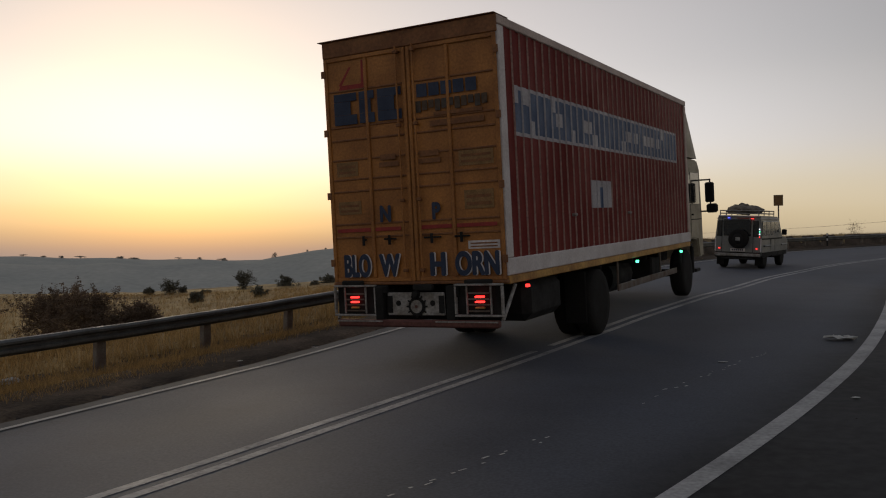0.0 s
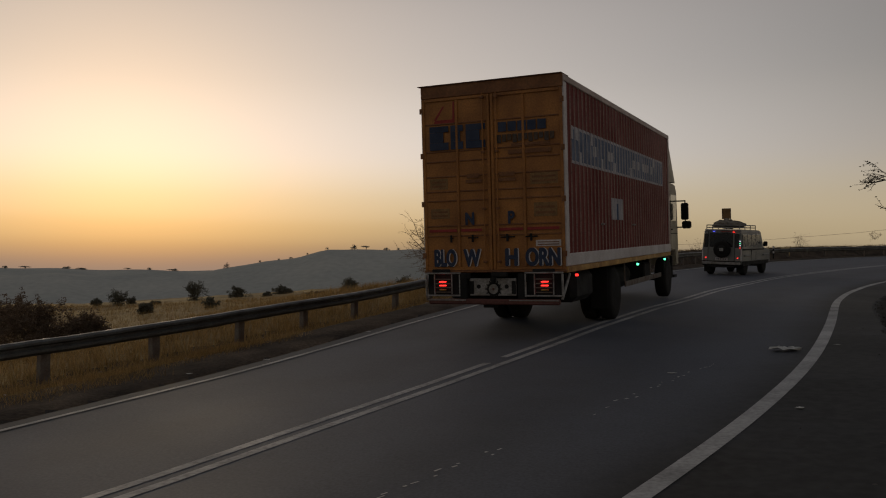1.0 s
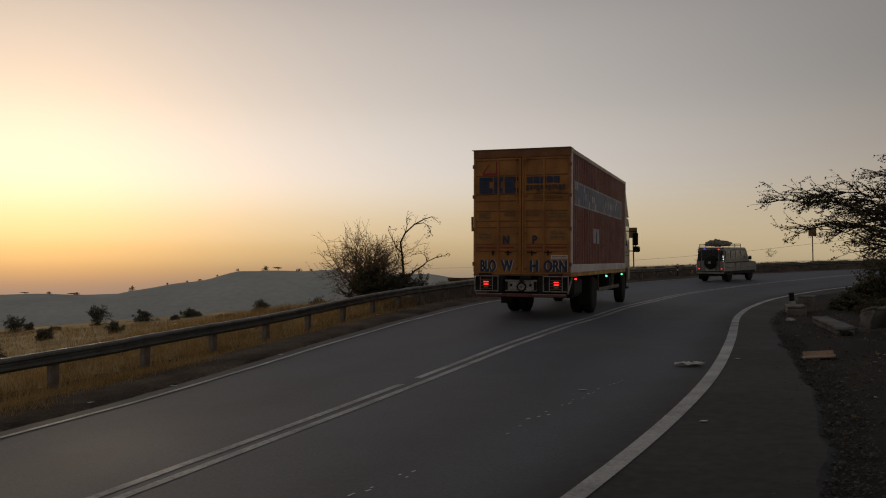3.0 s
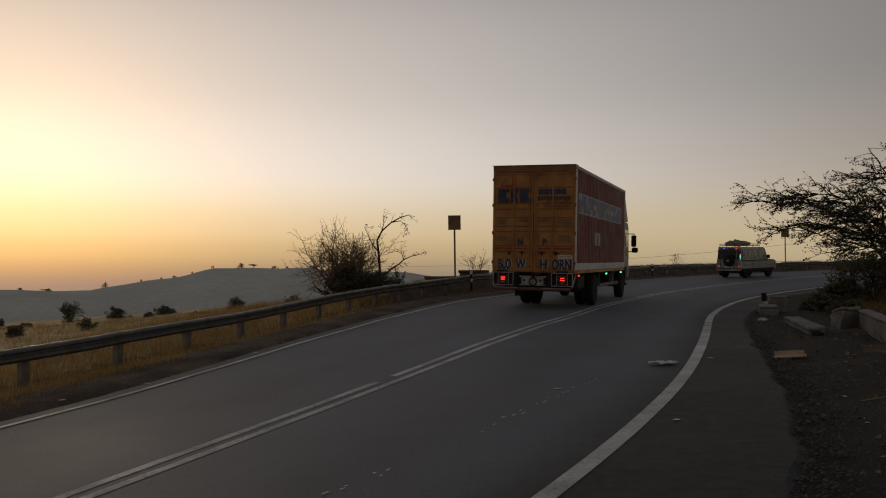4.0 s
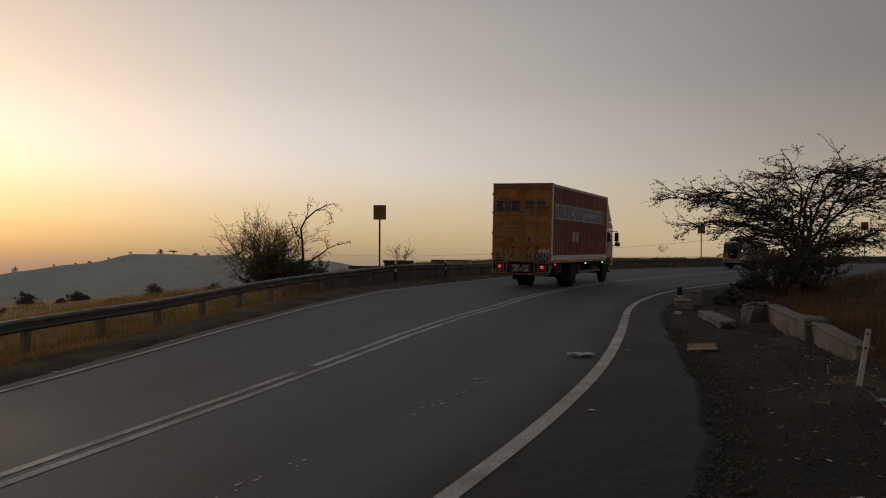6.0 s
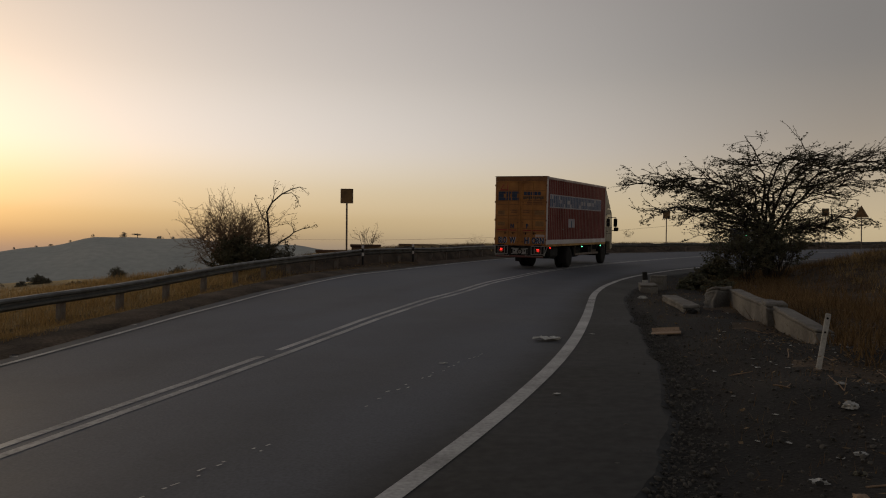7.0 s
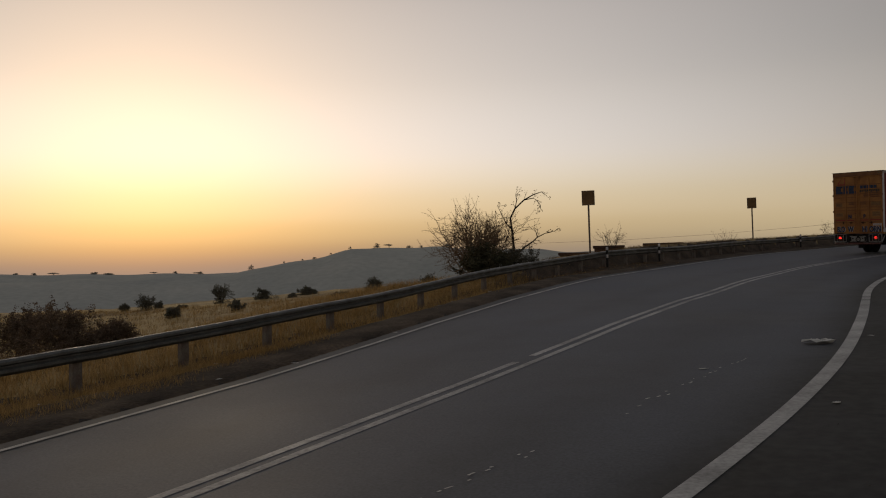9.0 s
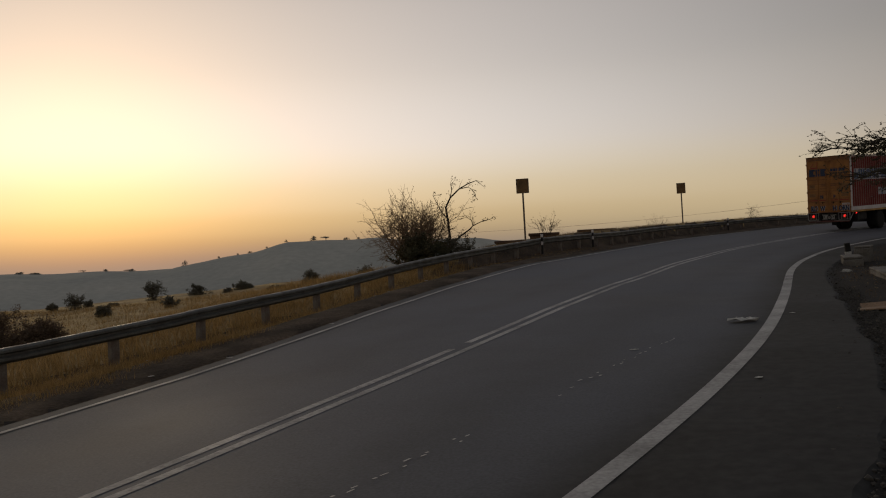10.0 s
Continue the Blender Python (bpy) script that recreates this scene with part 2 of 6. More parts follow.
def raw(name, verts, faces, mats, parent=None, label="", indices=None, smooth=False):
    me = bpy.data.meshes.new(name)
    me.from_pydata([tuple(v) for v in verts], [], [tuple(f) for f in faces])
    for x in (mats if isinstance(mats, (list, tuple)) else [mats]):
        me.materials.append(x)
    if indices is not None:
        me.polygons.foreach_set("material_index", list(indices))
    if smooth:
        me.polygons.foreach_set("use_smooth", [True] * len(faces))
    me.update()
    ob = new(name, me)
    if parent:
        ob.parent = parent
    if label:
        tagged(ob, label)
    return ob


def box(bm, lo, hi, bevel=0.01):
    """A bevelled box from corner to corner."""
    c = [(a + b) / 2 for a, b in zip(lo, hi)]
    s = [abs(b - a) for a, b in zip(lo, hi)]
    r = bmesh.ops.create_cube(bm, size=1, matrix=Matrix.Translation(c) @ Matrix.Diagonal((*s, 1)))
    if bevel:
        edges = list({e for v in r["verts"] for e in v.link_edges})
        bmesh.ops.bevel(bm, geom=edges, offset=min(bevel, min(s) * 0.4), segments=1, affect="EDGES")
    return bm


def boxes(*items, bevel=0.01):
    bm = bmesh.new()
    for lo, hi in items:
        box(bm, lo, hi, bevel)
    return bm


def rod(bm, a, b, r0, r1=None, n=8):
    a, b = Vector(a), Vector(b)
    d = b - a
    m = Matrix.Translation((a + b) / 2) @ d.to_track_quat("Z", "Y").to_matrix().to_4x4()
    bmesh.ops.create_cone(bm, cap_ends=True, segments=n, radius1=r0, radius2=r0 if r1 is None else r1, depth=d.length, matrix=m)
    return bm


def lathe(profile, n=24):
    """A body turned about the x axis from (x, radius) pairs."""
    bm = bmesh.new()
    rings = []
    for x, r in profile:
        rings.append([bm.verts.new((x, r * math.cos(2 * math.pi * k / n), r * math.sin(2 * math.pi * k / n))) for k in range(n)])
    for p, q in zip(rings, rings[1:]):
        for k in range(n):
            f = bm.faces.new((p[k], p[(k + 1) % n], q[(k + 1) % n], q[k]))
            f.smooth = True
    bm.faces.new(rings[0][::-1])
    bm.faces.new(rings[-1])
    bmesh.ops.recalc_face_normals(bm, faces=bm.faces)
    return bm


def lettering(name, words, size, mat, parent, m, label="", bold=0.0):
    """Painted words; bold lays shifted strokes over one another, a hair apart in depth."""
    cu = bpy.data.curves.new(name, "FONT")
    cu.body, cu.size, cu.extrude, cu.align_x, cu.offset = words, size, 0.002, "CENTER", size * 0.012
    tmp = bpy.data.objects.new(name, cu)
    scene.collection.objects.link(tmp)
    me = bpy.data.meshes.new_from_object(tmp.evaluated_get(bpy.context.evaluated_depsgraph_get()))
    bpy.data.objects.remove(tmp)
    if bold:
        bm = bmesh.new()
        for k, (dx, dy) in enumerate(((0, 0), (-bold, 0), (bold, 0), (0, bold * 0.7), (0, -bold * 0.7), (bold * 0.5, bold * 0.4), (-bold * 0.5, -bold * 0.4))):
            before = len(bm.verts)
            bm.from_mesh(me)
            bm.verts.ensure_lookup_table()
            bmesh.ops.translate(bm, verts=bm.verts[before:], vec=(dx, dy, 0.0004 * k))
        bm.to_mesh(me)
        bm.free()
    me.materials.clear()
    me.materials.append(mat)
    ob = new(name, me)
    ob.parent = parent
    ob.matrix_local = m
    if label:
        tagged(ob, label)
    return ob


# ---- the plan: road lines as smooth curves ----
def eased(c, reach):
    """A curve with its small wobbles averaged out over a few metres."""
    k = np.bartlett(2 * reach + 3)[1:-1]
    k /= k.sum()
    ends = [2 * c[0] - c[1:reach + 1][::-1], c, 2 * c[-1] - c[-reach - 1:-1][::-1]]
    p = np.concatenate(ends)
    return np.stack([np.convolve(p[:, i], k, "valid") for i in (0, 1)], 1)


def spline(pts, step=0.25):
    p = np.array(pts, float)
    d = np.concatenate([[0], np.cumsum(np.hypot(*np.diff(p, axis=0).T))])
    m = np.zeros_like(p)
    m[1:-1] = (p[2:] - p[:-2]) / (d[2:] - d[:-2])[:, None]
    m[0], m[-1] = (p[1] - p[0]) / (d[1] - d[0]), (p[-1] - p[-2]) / (d[-1] - d[-2])
    s = np.arange(0, d[-1], step)
    i = np.clip(np.searchsorted(d, s, side="right") - 1, 0, len(p) - 2)
    h = d[i + 1] - d[i]
    t, h = ((s - d[i]) / h)[:, None], h[:, None]
    return eased((2*t**3 - 3*t**2 + 1) * p[i] + (t**3 - 2*t**2 + t) * h * m[i] + (3*t**2 - 2*t**3) * p[i + 1] + (t**3 - t**2) * h * m[i + 1], 14)


def tangents(c):
    t = np.gradient(c, axis=0)
    return t / np.hypot(*t.T)[:, None]


CENTRE = spline([(-9, -60), (-8.6, -30), (-7.4, -10), (-5.2, 0), (-3.05, 5.75), (-2.16, 8.0), (-1.17, 10.5), (0.02, 13.5), (1.33, 17.0), (3.06, 21.5), (5.05, 27.5),
                 (9.32, 37.0), (14.7, 45.0), (20.18, 51.3), (25.2, 55.9), (33.7, 60.7), (46.7, 65.5), (72.7, 73.0), (116.2, 82.5)])
LEFT = spline([(-12.6, -60), (-12.2, -30), (-10.8, -10), (-8.2, 1), (-5.65, 8.5), (-4.9, 10.6), (-4.28, 12.3), (-3.3, 15.4), (-2.6, 17.7), (-1.65, 21.0), (-0.2, 25.9), (1.95, 32.3),
               (5.55, 40.7), (8.5, 46.4), (11.6, 50.5), (16.6, 56.1), (22.5, 60.8), (31, 65.6), (45, 71.2), (72, 79.5), (116, 90)])
RIGHT = spline([(-5.2, -60), (-4.9, -30), (-3.6, -10), (-1.72, 1), (0.23, 5.0), (1.29, 7.0), (2.26, 9.1), (3.29, 11.7), (4.83, 16.25), (6.45, 21.4), (7.93, 25.7), (9.35, 29.1),
                (11.15, 32.8), (13.6, 36.7), (16.8, 40.8), (21, 45.0), (27.5, 50), (36, 54.6), (50, 60), (75, 67.5), (118.5, 78)])
VERGE = spline([(-4.2, -60), (-3.9, -30), (-2.5, -10), (-0.6, 0.2), (1.7, 4.5), (2.4, 6.0), (3.5, 9.0), (4.75, 13.4), (7.3, 21.5), (10.4, 28.9),
                (13.2, 34.6), (16.8, 39.0), (21.8, 43.5), (28.5, 48.3), (37, 52.8), (51, 58), (76, 65.5), (119, 76)])
RAIL = spline([(-17, -60), (-16.5, -30), (-15, -10), (-12, 3), (-8.0, 12.1), (-6.3, 15.9), (-4.85, 20.3), (-2.9, 26.8), (-0.9, 32.5), (1.9, 38),
               (5.2, 44.6), (10.3, 54.0), (16, 60), (24, 66), (34, 71), (50, 77), (80, 86), (118, 96)])
C_TAN, R_TAN, V_TAN, L_TAN = tangents(CENTRE), tangents(RAIL), tangents(VERGE), tangents(LEFT)


def side_of(curve, tan, x, y):
    """Nearest sample of a curve, and how far to its right a place lies, in blocks to save memory."""
    idx, off, along = [], [], []
    for k in range(0, len(x), 4000):
        xa, ya = x[k:k + 4000], y[k:k + 4000]
        i = np.argmin((curve[None, :, 0] - xa[:, None]) ** 2 + (curve[None, :, 1] - ya[:, None]) ** 2, axis=1)
        dx, dy = xa - curve[i, 0], ya - curve[i, 1]
        idx.append(i)
        off.append(dx * tan[i, 1] - dy * tan[i, 0])
        along.append(dx * tan[i, 0] + dy * tan[i, 1])
    return np.concatenate(idx), np.concatenate(off), np.concatenate(along)


def road_z(x, y):
    """The road climbs away and banks into its bend."""
    x, y = np.atleast_1d(np.asarray(x, float)), np.atleast_1d(np.asarray(y, float))
    i, u, v = side_of(CENTRE, C_TAN, x, y)
    cx, cy = CENTRE[i].T
    rise = np.interp(cy, [6, 10, 15, 19, 25, 31, 40, 50, 70], [0, .05, .14, .15, .03, -.1, -.2, -.25, -.25])
    bank = np.interp(cy, [6, 10, 26, 60], [.04, .035, -.045, -.045])
    return -1.8 + rise + .02 * (cx + v * C_TAN[i, 0]) + .05 * (cy + v * C_TAN[i, 1]) + bank * np.clip(u, -7, 7)


def step01(a, b, x):
    t = np.clip((x - a) / (b - a), 0, 1)
    return t * t * (3 - 2 * t)


def ground_z(x, y):
    x, y = np.atleast_1d(np.asarray(x, float)), np.atleast_1d(np.asarray(y, float))
    z = road_z(x, y)
    r, az = np.hypot(x, y), np.degrees(np.arctan2(x, y))
    _, out, _ = side_of(RAIL, R_TAN, x, y)
    _, u, _ = side_of(CENTRE, C_TAN, x, y)
    out = -out
    bumps = 0.06 * np.sin(x * 1.3 + 0.7 * y) * np.sin(y * 0.9 - 0.4 * x) + 0.03 * np.sin(3.1 * x + 1) * np.sin(2.7 * y)
    _, past, _ = side_of(VERGE, V_TAN, x, y)
    _, inner, _ = side_of(LEFT, L_TAN, x, y)
    z = z - 0.14 * step01(-0.75, -0.28, inner) * (1 - step01(-0.5, -0.03, past))
    z = z - 0.035 * step01(-0.5, -0.03, past) * (1 - step01(0.6, 2.0, past))
    # the outer shoulder sinks towards the rail; beyond it lies the field, then the plain
    z = z - np.interp(y, [8, 12, 16.7, 21, 28, 36], [.17, .20, .31, .40, .33, 0.0]) * step01(-1.5, -0.2, out)
    field = np.interp(az, [-60, -31, -17, -5, 4, 12], [-2.5, -2.35, -1.15, -0.4, 0.2, 0.4]) + bumps
    z = np.where(out > 0, np.minimum(z, z * (1 - step01(0.5, 14, out)) + (field - 0.02) * step01(0.5, 14, out)), z)
    z = np.where((out > 0) & (az > 4), np.minimum(z, z - 0.25 * np.maximum(out - 2.0, 0)), z)
    z = np.where((u > 4.7) & (out < 0), z + bumps * step01(4.7, 6.5, u) + 0.10 * step01(6, 14, u), z)
    # inside the bend the ground rises to a grassy bank beyond the tree
    z = z + 1.0 * step01(26.8, 30.5, az) * (az < 75) * step01(19, 42, r) * step01(2.5, 9, past) * (1 - step01(60, 90, r))
    # a low earth berm stands behind the rail all round the bend
    z = z + (0.5 + 0.26 * step01(-2, 5, az)) * step01(0.2, 0.9, out) * (1 - step01(1.8, 3.2, out)) * step01(-8, -2, az) * (az < 60)
    # past the near ground the land falls to a plain with a ridge and far rises
    fall = step01(68, 330, r) * (az < 8) + step01(112, 330, r) * (az >= 8)
    plain = -26.0 - 10 * step01(300, 900, r)
    z = z * (1 - fall) + plain * fall
    ridge_el = np.interp(az, [-60, -36, -30, -24, -22.3, -20, -18, -15.8, -14, -10.5, -7, -3, 1, 6, 20],
                         [0.0, 0.0, 0.05, 0.25, 0.5, 0.95, 1.3, 1.72, 1.88, 1.82, 1.62, 1.5, 1.2, 0.5, 0.2])
    wob = 0.5 * np.sin(az * 1.1) + 0.3 * np.sin(az * 1.9 + 1)
    top = 480 * np.tan(np.radians(ridge_el)) + wob
    k = np.exp(-((r - 480) / 110.0) ** 2)
    z = np.where(r > 200, z + (top - z) * k, z)
    far_top = 1000 * np.tan(np.radians(np.interp(az, [-90, -40, -30, -20, 20, 90], [0.55, 0.5, 0.36, 0.3, 0.3, 0.5]))) + 0.6 * np.sin(az * 1.3)
    k2 = step01(620, 1000, r)
    return z * (1 - k2) + far_top * k2


def gz(x, y):
    return float(ground_z(x, y)[0])


def rz_at(x, y):
    return float(road_z(x, y)[0])


def polar(az, r):
    return r * math.sin(radians(az)), r * math.cos(radians(az))


# ---- ground: one sheet to the horizon ----
def build_ground():
    azs = np.concatenate([np.arange(-62, 62, 0.6), np.arange(62, 298, 4.0)])
    rs = np.concatenate([[0.6], np.geomspace(2.0, 120, 130), np.geomspace(124, 4600, 70)])
    a, r = np.meshgrid(np.radians(azs), rs)
    x, y = (r * np.sin(a)).ravel(), (r * np.cos(a)).ravel()
    z = ground_z(x, y)
    na, nr = len(azs), len(rs)
    verts = list(zip(x, y, z)) + [(0, 0, gz(0, 0.1))]
    faces, idx = [], []
    _, out, _ = side_of(RAIL, R_TAN, x, y)
    _, past, _ = side_of(VERGE, V_TAN, x, y)
    _, inner, _ = side_of(LEFT, L_TAN, x, y)
    for j in range(nr - 1):
        for i in range(na):
            k = (i + 1) % na
            faces.append((j * na + i, j * na + k, (j + 1) * na + k, (j + 1) * na + i))
            q = j * na + i
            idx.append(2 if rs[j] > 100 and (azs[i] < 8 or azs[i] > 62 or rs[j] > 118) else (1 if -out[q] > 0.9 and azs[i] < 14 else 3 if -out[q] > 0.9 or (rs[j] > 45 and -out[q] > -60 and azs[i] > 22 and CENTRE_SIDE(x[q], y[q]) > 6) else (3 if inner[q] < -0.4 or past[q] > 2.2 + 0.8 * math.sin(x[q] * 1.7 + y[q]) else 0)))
    for i in range(na):
        faces.append((na * nr, (i + 1) % na, i))
        idx.append(0)
    # slot 2, past about 100 m, carries the haze in its colour
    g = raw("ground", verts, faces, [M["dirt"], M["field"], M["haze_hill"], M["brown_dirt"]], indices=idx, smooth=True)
    tagged(g, "bare dirt verge, dry golden field and haze-tinted scrub plain", "ground", kind="structure")


def CENTRE_SIDE(x, y):
    return float(side_of(CENTRE, C_TAN, np.array([x]), np.array([y]))[1][0])


build_ground()


def ribbon(name, a, b, lift, mat, parent=None, label="", cross=4, keep=None):
    """A strip of surface between two curves of equal length, laid on the road."""
    n = min(len(a), len(b))
    w = np.linspace(0, 1, cross + 1)
    p = a[:n, None, :] * (1 - w)[None, :, None] + b[:n, None, :] * w[None, :, None]
    x, y = p[..., 0].ravel(), p[..., 1].ravel()
    z = road_z(x, y) + lift
    m = cross + 1
    faces = [(i * m + k, i * m + k + 1, (i + 1) * m + k + 1, (i + 1) * m + k) for i in range(n - 1) for k in range(cross) if keep is None or keep(i)]
    ob = raw(name, np.stack([x, y, z], 1), faces, mat, parent, label, smooth=True)
    return ob


def offset_curve(c, d):
    t = tangents(c)
    return c + d * np.stack([t[:, 1], -t[:, 0]], 1)


def resample(c, n):
    d = np.concatenate([[0], np.cumsum(np.hypot(*np.diff(c, axis=0).T))])
    s = np.linspace(0, d[-1], n)
    return np.stack([np.interp(s, d, c[:, 0]), np.interp(s, d, c[:, 1])], 1)


def store_wear_sheen(ob):
    """How far traffic has polished the asphalt, stored on the mesh: full in the lanes, none on the shoulder; the inner
    lane is toned down for its duller sheen.
    """
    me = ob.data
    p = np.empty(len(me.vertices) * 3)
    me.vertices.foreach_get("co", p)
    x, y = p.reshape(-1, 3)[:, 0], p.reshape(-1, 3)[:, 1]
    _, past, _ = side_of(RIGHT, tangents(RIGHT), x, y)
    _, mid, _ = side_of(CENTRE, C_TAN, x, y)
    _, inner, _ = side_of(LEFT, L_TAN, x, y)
    wear_sheen = (1 - step01(-0.9, 0.25, past) * 0.97) * (0.35 + 0.65 * step01(-0.3, 0.5, inner))
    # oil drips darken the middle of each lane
    # the last term darkens the inner lane in place of its duller sheen
    wear_sheen = wear_sheen - 0.16 * np.exp(-((np.abs(mid) - 1.6) / 0.45) ** 2) - 0.10 * step01(0.0, 0.8, mid)
    me.attributes.new("wear_sheen", "FLOAT", "POINT").data.foreach_set("value", np.clip(wear_sheen, 0, 1).astype(np.float32))


def build_road():
    n = 2400
    left_edge = resample(offset_curve(LEFT, -0.36), n)
    # pair each place of the left edge with the verge straight across
    verge = resample(VERGE, n)
    # a frayed edge towards the dirt
    fray = np.array([0.10 * noise.noise(Vector((k * 0.09, 0, 3))) + 0.02 * noise.noise(Vector((k * 0.4, 2, 0))) for k in range(n)])
    verge = verge + fray[:, None] * np.array([1.0, -0.5])
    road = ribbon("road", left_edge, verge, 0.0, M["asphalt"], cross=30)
    store_wear_sheen(road)
    # the broken edge of the asphalt is a low step down to the dirt
    zz = road_z(verge[:, 0], verge[:, 1])
    foot = verge + np.array([0.22, -0.09])
    raw("road_edge", np.concatenate([np.column_stack([verge, zz]), np.column_stack([foot, zz - 0.10])]), [(k, k + 1, n + k + 1, n + k) for k in range(n - 1)], M["asphalt"], road, smooth=True)
    tagged(road, "dark worn asphalt road bending to the right", "road", kind="structure")

    def line(name, curve, w, mat, label, lo=-1e9, hi=1e9, gaps=()):
        keep = lambda i: lo < curve[i, 1] < hi and not any(a < curve[i, 1] < b for a, b in gaps)
        ob = ribbon(name, offset_curve(curve, -w / 2), offset_curve(curve, w / 2), 0.0095 if curve is LEFT else 0.0045, mat, None, label, cross=2, keep=keep)
        tagged(ob, label, "road marking", kind="structure")
    line("road_line_outer", LEFT, 0.095, M["paint_line"], "thin worn white line along the outer road edge")
    line("road_line_inner", RIGHT, 0.165, M["paint_line"], "broad white line along the inner road edge")
    line("road_line_centre_1", CENTRE, 0.115, M["faded_line"], "worn white half of a double centre line")
    line("road_line_centre_2", offset_curve(CENTRE, -0.235), 0.115, M["faded_line"], "worn white half of a double centre line with gaps", gaps=[(11.4, 11.95)])


build_road()


# ---- guard rail along the outer shoulder ----
def build_rail():
    d = np.concatenate([[0], np.cumsum(np.hypot(*np.diff(RAIL, axis=0).T))])
    s0 = d[np.argmin(np.hypot(RAIL[:, 0] + 8.0, RAIL[:, 1] - 12.1))]
    rail = new("guard_rail")
    tagged(rail, "galvanised steel guard rail on posts along the shoulder", "guard rail")
    at = lambda s: (float(np.interp(s, d, RAIL[:, 0])), float(np.interp(s, d, RAIL[:, 1])))

    def top(s):
        x, y = at(s)
        return gz(x, y) + 0.72 + float(np.interp(y, [8, 12, 16.7, 21, 28, 36], [.09, .09, .09, .08, .05, 0.0])) + 0.012 * math.sin(s * 0.45)
    w_profile = [(-0.012, -0.062), (0.045, -0.068), (0.078, -0.10), (0.078, -0.135), (0.018, -0.165), (0.018, -0.19), (0.078, -0.22), (0.078, -0.26), (0.045, -0.292), (0.0, -0.31)]
    span, n = 4.2, 32
    first = s0 - 2 * span
    for k in range(n):
        verts, faces = [], []
        steps = 8
        for j in range(steps + 1):
            s = first + k * span + (span - 0.004) * j / steps
            x, y = at(s)
            x2, y2 = at(s + 0.1)
            t = Vector((x2 - x, y2 - y, 0)).normalized()
            right = Vector((t.y, -t.x, 0))
            z = top(s)
            for o in (0.0, -0.006):
                for u, v in w_profile:
                    p = Vector((x, y, z + v)) + right * (u + o + (0.004 if k % 2 else 0))
                    verts.append(p)
        m = len(w_profile)
        for j in range(steps):
            for side in (0, 1):
                for q in range(m - 1):
                    a = j * 2 * m + side * m + q
                    b = a + 2 * m
                    faces.append((a, a + 1, b + 1, b) if side else (a, b, b + 1, a + 1))
            for q in (0, m - 1):
                a = j * 2 * m + q
                b = a + 2 * m
                faces.append((a, a + m, b + m, b))
        raw("beam", verts, faces, M["steel"], rail)
    bm = boxes(((-0.06, -0.085, -0.4), (0.06, 0.085, 0.64)), ((0.02, -0.07, 0.5), (0.09, 0.07, 0.66)), bevel=0.012)
    proto = mesh_object("post", bm, M["post"], rail)
    count = 0
    s = first + 0.2
    while s < first + n * span:
        x, y = at(s)
        x2, y2 = at(s + 0.1)
        ob = proto if count == 0 else new("post", proto.data)
        ob.parent = rail
        ob.matrix_local = pose(x, y, top(s) - 0.76, random.uniform(-1.5, 1.5), random.uniform(-1.5, 1.5), math.degrees(math.atan2(y2 - y, x2 - x)) - 90) @ Matrix.Translation((-0.10, 0, 0))
        if x > 12.5 and count % 2:
            part("reflector", boxes(((0.09, -0.06, 0.30), (0.10, 0.06, 0.42)), bevel=0.004), M["rail_white"], rail, "small white reflector", ob.matrix_local.copy())
        count += 1
        s += 2.1
    # small striped delineators fixed to the rail in the bend
    for k, (sx, sy) in enumerate([(0.6, 35.6), (2.9, 40.6), (13.6, 57.6)]):
        i = np.argmin(np.hypot(RAIL[:, 0] - sx, RAIL[:, 1] - sy))
        x, y = RAIL[i]
        t = R_TAN[i]
        mk = new("delineator")
        mk.matrix_world = pose(x + t[1] * 0.12, y - t[0] * 0.12, gz(x, y) + 0.08, 0, 0, math.degrees(math.atan2(t[1], t[0])) - 90)
        tagged(mk, "black and white striped marker post fixed to the guard rail", "marker", "markers on the rail")
        part("stake", boxes(((-0.03, -0.05, -0.3), (0.03, 0.05, 0.78))), M["chassis"], mk)
        part("white_band", boxes(((-0.034, -0.054, 0.30), (0.034, 0.054, 0.45))), M["rail_white"], mk)
        part("white_band", boxes(((-0.034, -0.054, 0.62), (0.034, 0.054, 0.76))), M["rail_white"], mk)


build_rail()


# ---- chevron signs seen from behind, and a warning triangle ----
def sign_at(az, r, el_top, el_bot, width, label):
    x, y = polar(az, r)
    zt, zb = r * math.tan(radians(el_top)), r * math.tan(radians(el_bot))
    base = gz(x, y)
    s = new("road_sign")
    s.matrix_world = pose(x, y, base, 0, random.uniform(-0.8, 0.8), -az)
    tagged(s, label, "road sign", "chevron signs round the bend")
    bm = rod(bmesh.new(), (0, 0, -0.3), (0, 0, zt - base - 0.05), 0.045, n=10)
    part("pole", bm, M["post"], s)
    h0, h1, w = zb - base, zt - base, width / 2
    part("panel", boxes(((-w, -0.075, h0), (w, -0.05, h1)), bevel=0.008), M["sign_back"], s, "brown weathered square sign panel")
    part("rim", boxes(((-w, -0.082, h1 - 0.03), (w, -0.078, h1)), ((-w, -0.082, h0), (w, -0.078, h0 + 0.03)), ((-w, -0.082, h0 + 0.034), (-w + 0.03, -0.078, h1 - 0.034)), ((w - 0.03, -0.082, h0 + 0.034), (w, -0.078, h1 - 0.034)), bevel=0), M["post"], s)
    part("bracket", boxes(((-w * 0.7, -0.045, h0 + 0.12), (w * 0.7, 0.0, h0 + 0.16)), bevel=0.004), M["post"], s)


